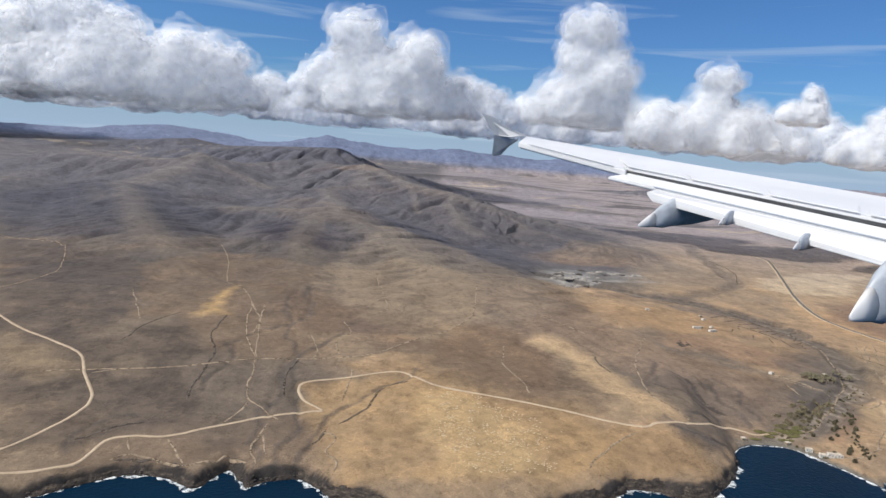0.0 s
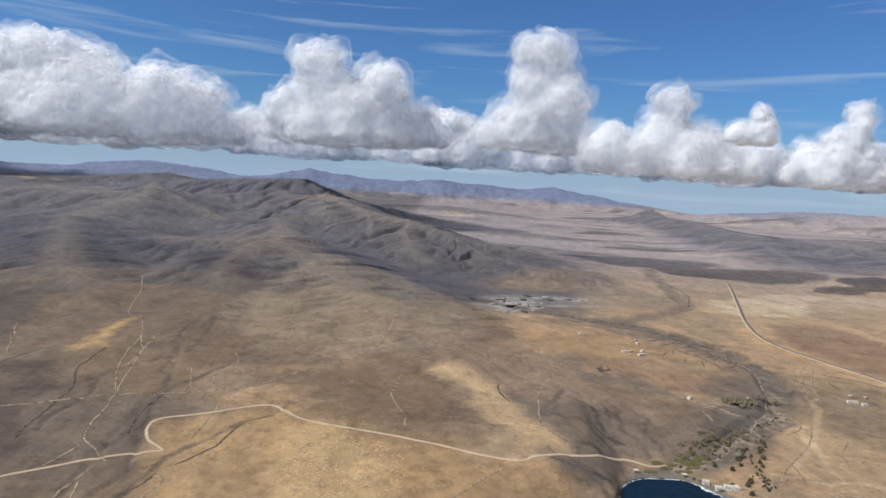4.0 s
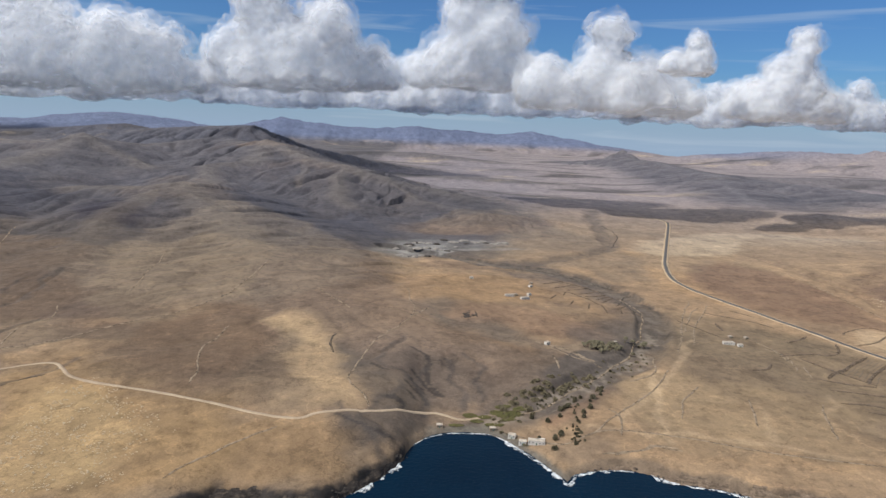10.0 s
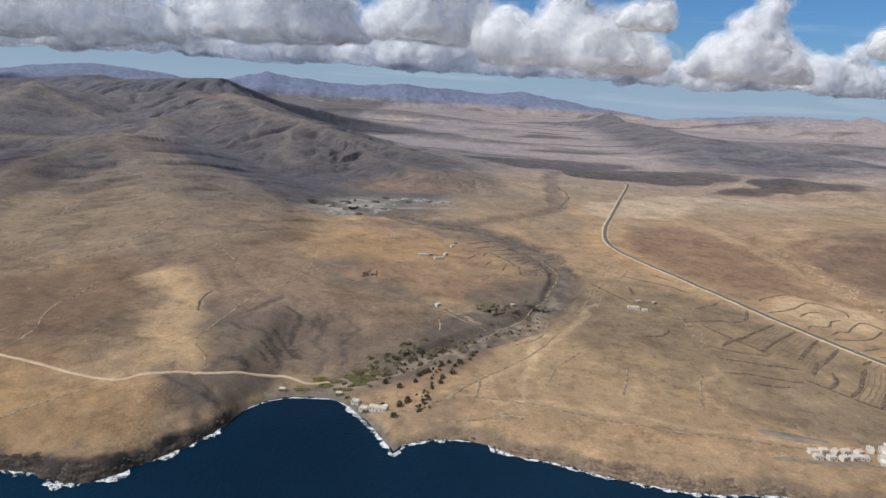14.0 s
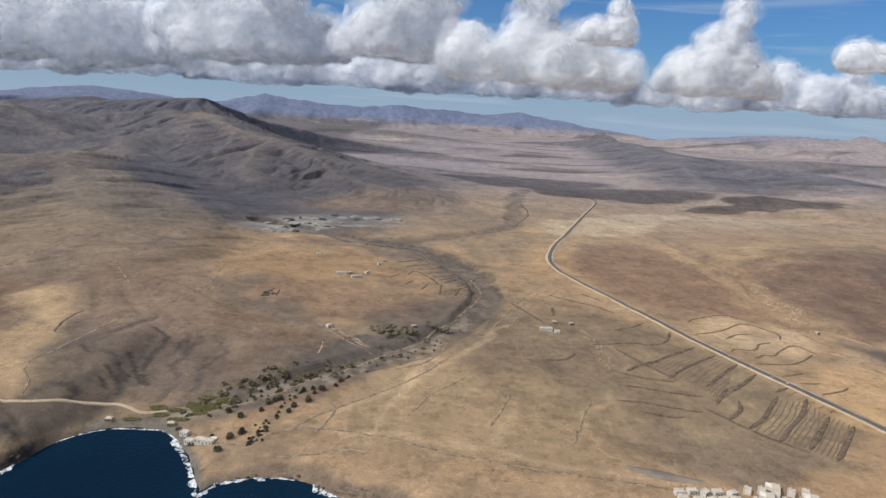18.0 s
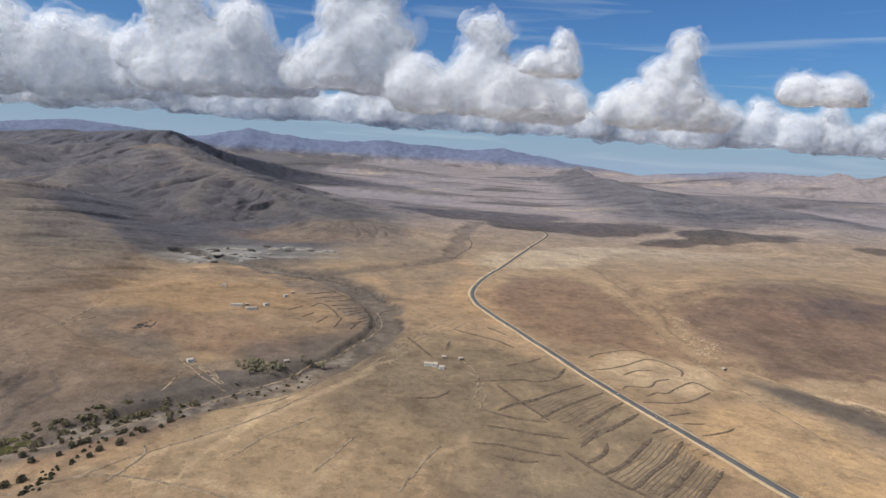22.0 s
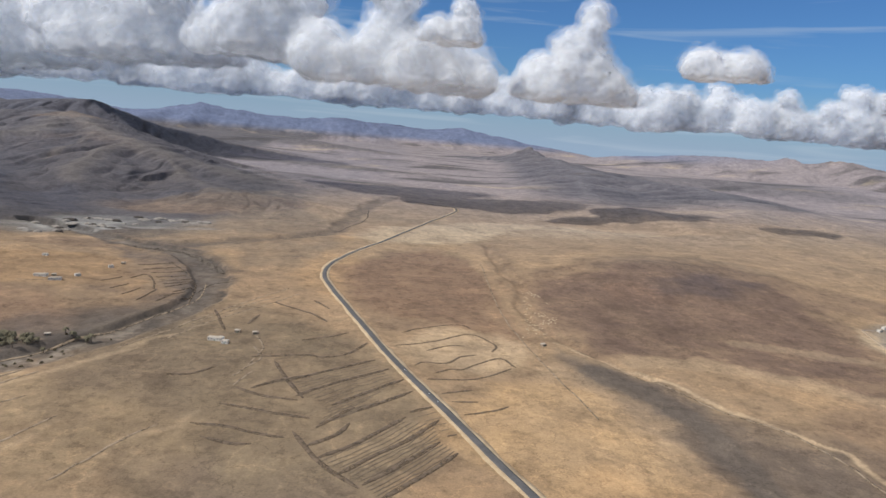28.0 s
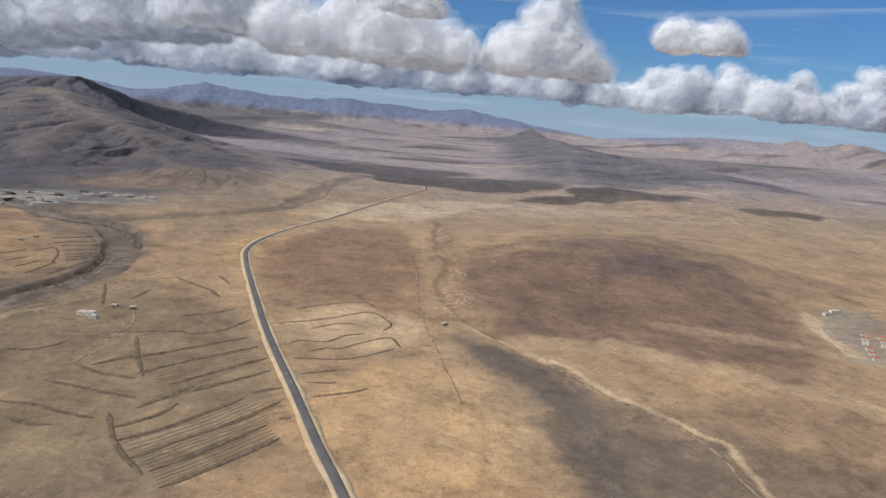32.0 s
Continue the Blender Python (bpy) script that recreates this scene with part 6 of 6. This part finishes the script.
def on_road(x, y, turn):
    m = stand(x, y, turn)
    m.translation.z += 0.34
    return m


auto = car()
auto.matrix_basis = on_road(494.6, 397, 109)
for x, y, a in ((491.2, 405, 109), (481.0, 432, 111), (447.5, 752, 70)):
    copy_thing(auto, on_road(x, y, a))

# ---------------------------------------------------------------- the aircraft wing
M_WINGW, n, l, b = material("white_wing_paint", 0.32, spec=0.5)
pos = n.new("ShaderNodeNewGeometry").outputs["Position"]
l.new(ramp(n, l, noise_node(n, l, 0.6, 5, pos, 0.6), [(0.3, (0.58, 0.58, 0.58)), (0.7, (0.64, 0.64, 0.64))]), b.inputs["Base Color"])
# grey that puts shade into the lower fence and the fairing bodies
M_WINGG = mottled("wing_shade_grey", (0.30, 0.33, 0.37), (0.37, 0.40, 0.44), 0.7, 0.4, spec=0.5)
M_GAPSHADE = mottled("gap_shade", (0.02, 0.022, 0.026), (0.045, 0.05, 0.055), 2.0, 0.7)
WING_AT = pose(0, 0, EYE, TILT, LEAN, TURN)
wing = tagged(new("aircraft_wing"), "white airliner wing with extended flaps and tip fence, its lower fin greyed for shade", "wing")
wing.matrix_basis = WING_AT


def slab(name, top, thick, mat, parent=wing, label=""):
    """A panel with the given upper outline and thickness, its edges rounded."""
    bm = bmesh.new()
    up = [bm.verts.new(p) for p in top]
    low = [bm.verts.new((p[0], p[1], p[2] - thick)) for p in top]
    bm.faces.new(up)
    bm.faces.new(low[::-1])
    for i in range(len(up)):
        j = (i + 1) % len(up)
        bm.faces.new((up[i], low[i], low[j], up[j]))
    bmesh.ops.recalc_face_normals(bm, faces=bm.faces)
    bmesh.ops.bevel(bm, geom=list(bm.edges), offset=min(0.03, thick * 0.3), segments=2, affect="EDGES")
    return part(name, bm, mat, parent, label)


def mix(a, b_, f):
    return tuple(u + (v - u) * f for u, v in zip(a, b_))


LE = [(2.30, 17.44, 3.15), (9.18, 10.42, 0.56)]
TE_OUT = [(1.90, 15.80, 2.71), (3.79, 12.94, 1.64)]
SPOIL = [(3.89, 13.30, 1.74), (7.24, 8.22, 0.10)]
FLAP_LE = [(3.90, 13.16, 1.60), (7.20, 8.12, -0.04)]
FLAP_MID = [(3.38, 12.86, 1.49), (6.78, 7.70, -0.20)]
TAB_TE = [(3.75, 11.25, 0.93), (6.39, 7.25, -0.49)]
slab("wing_box", [LE[0], mix(*LE, 0.5), LE[1], SPOIL[1], mix(*SPOIL, 0.5), SPOIL[0], TE_OUT[1], TE_OUT[0]], 0.16, M_WINGW)
for k in range(4):
    a, b_ = k / 4 + 0.012, (k + 1) / 4 - 0.012
    p, q = mix(*SPOIL, a), mix(*SPOIL, b_)
    r, s = mix(p, mix(*LE, 0.24 + 0.76 * a), 0.30), mix(q, mix(*LE, 0.24 + 0.76 * b_), 0.30)
    slab("spoiler", [tuple(v + (0.03 if i == 2 else 0) for i, v in enumerate(c)) for c in (p, q, s, r)], 0.025, M_WINGW)
slab("aileron", [tuple(v + (0.015 if i == 2 else 0) for i, v in enumerate(c)) for c in (mix(*TE_OUT, 0.12), mix(*TE_OUT, 0.9), mix(mix(*TE_OUT, 0.9), mix(*LE, 0.26), 0.28), mix(mix(*TE_OUT, 0.12), mix(*LE, 0.03), 0.28))], 0.02, M_WINGW)
# dark slab that stands in for the shade in the gap before the flap
slab("flap_gap", [tuple(v - (0.05 if i == 2 else 0) for i, v in enumerate(c)) for c in (SPOIL[0], SPOIL[1], mix(SPOIL[1], FLAP_LE[1], 1.3), mix(SPOIL[0], FLAP_LE[0], 1.3))], 0.05, M_GAPSHADE, label="dark gap ahead of the flap")
slab("flap", [FLAP_LE[0], FLAP_LE[1], FLAP_MID[1], mix(*FLAP_MID, 0.2), FLAP_MID[0]], 0.07, M_WINGW)
slab("flap_tab", [tuple(v - (0.035 if i == 2 else 0) for i, v in enumerate(c)) for c in (mix(*FLAP_MID, 0.19), FLAP_MID[1], TAB_TE[1], TAB_TE[0], (3.69, 11.34, 1.08))], 0.05, M_WINGW)
slab("flap_seam", [tuple(v + (0.006 if i == 2 else 0) for i, v in enumerate(c)) for c in (mix(*FLAP_MID, 0.19), FLAP_MID[1], mix(FLAP_MID[1], FLAP_LE[1], 0.09), mix(mix(*FLAP_MID, 0.19), FLAP_LE[0], 0.09))], 0.015, M_WINGG)


def fin(name, outline, mat):
    bm = bmesh.new()
    a = [bm.verts.new(p) for p in outline]
    c = [bm.verts.new((p[0] + 0.03, p[1] + 0.07, p[2])) for p in outline]
    bm.faces.new(a)
    bm.faces.new(c[::-1])
    for i in range(len(a)):
        j = (i + 1) % len(a)
        bm.faces.new((a[i], c[i], c[j], a[j]))
    bmesh.ops.recalc_face_normals(bm, faces=bm.faces)
    return part(name, bm, mat, wing)


fin("upper_fence", [(1.0, 16.29, 3.55), (1.3, 16.36, 3.46), (1.72, 16.5, 3.2), (2.2, 16.74, 3.05), (1.76, 16.36, 2.93), (1.35, 16.45, 3.0)], M_WINGW)
fin("lower_fence", [(1.35, 16.40, 3.0), (1.97, 16.5, 2.88), (1.72, 16.52, 2.72), (1.5, 16.55, 2.49), (1.29, 16.52, 2.47)], M_WINGG)


def fairing(tail, mid, front, r):
    """A tapered canoe body under the flap track, greyed to paint in its shade, with its lighter movable tail."""
    f = thing("flap_fairing", "", "")
    f.parent = wing
    bm = bmesh.new()
    pts = [Vector(mix(tail, mid, t)) for t in (0.45, 0.7)] + [Vector(mid)] + [Vector(mix(mid, front, t)) for t in (0.35, 0.7, 1.0)]
    rad = [0.55, 0.85, 1.0, 0.95, 0.7, 0.25]

    def loft(bm, pts, rad):
        rings = [[bm.verts.new(p + Vector((0.35 * r * q * math.cos(a), -0.25 * r * q * math.cos(a), r * q * math.sin(a)))) for a in (2 * math.pi * k / 12 for k in range(12))] for p, q in zip(pts, rad)]
        for a, c in zip(rings[:-1], rings[1:]):
            for k in range(12):
                bm.faces.new((a[k], a[(k + 1) % 12], c[(k + 1) % 12], c[k]))
        bm.faces.new(rings[0][::-1])
        bm.faces.new(rings[-1])
    loft(bm, pts, rad)
    part("fairing_body", bm, M_WINGG, f, smooth_faces=True)
    bm = bmesh.new()
    loft(bm, [Vector(mix(tail, mid, t)) for t in (0.0, 0.2, 0.44)], [0.10, 0.32, 0.54])
    part("fairing_tail", bm, M_WINGW, f, smooth_faces=True)


for tail, mid, front, r in (((3.33, 10.66, 0.40), (3.99, 10.88, 0.64), (5.28, 11.55, 0.72), 0.24), ((4.15, 9.42, 0.37), (4.58, 9.99, 0.50), (5.52, 11.19, 0.62), 0.11),
                            ((4.76, 8.50, 0.0), (5.22, 9.02, 0.11), (6.29, 10.01, 0.16), 0.12), ((5.15, 7.91, -0.87), (5.85, 8.10, -0.50), (7.1, 8.78, -0.30), 0.42)):
    fairing(tail, mid, front, r)
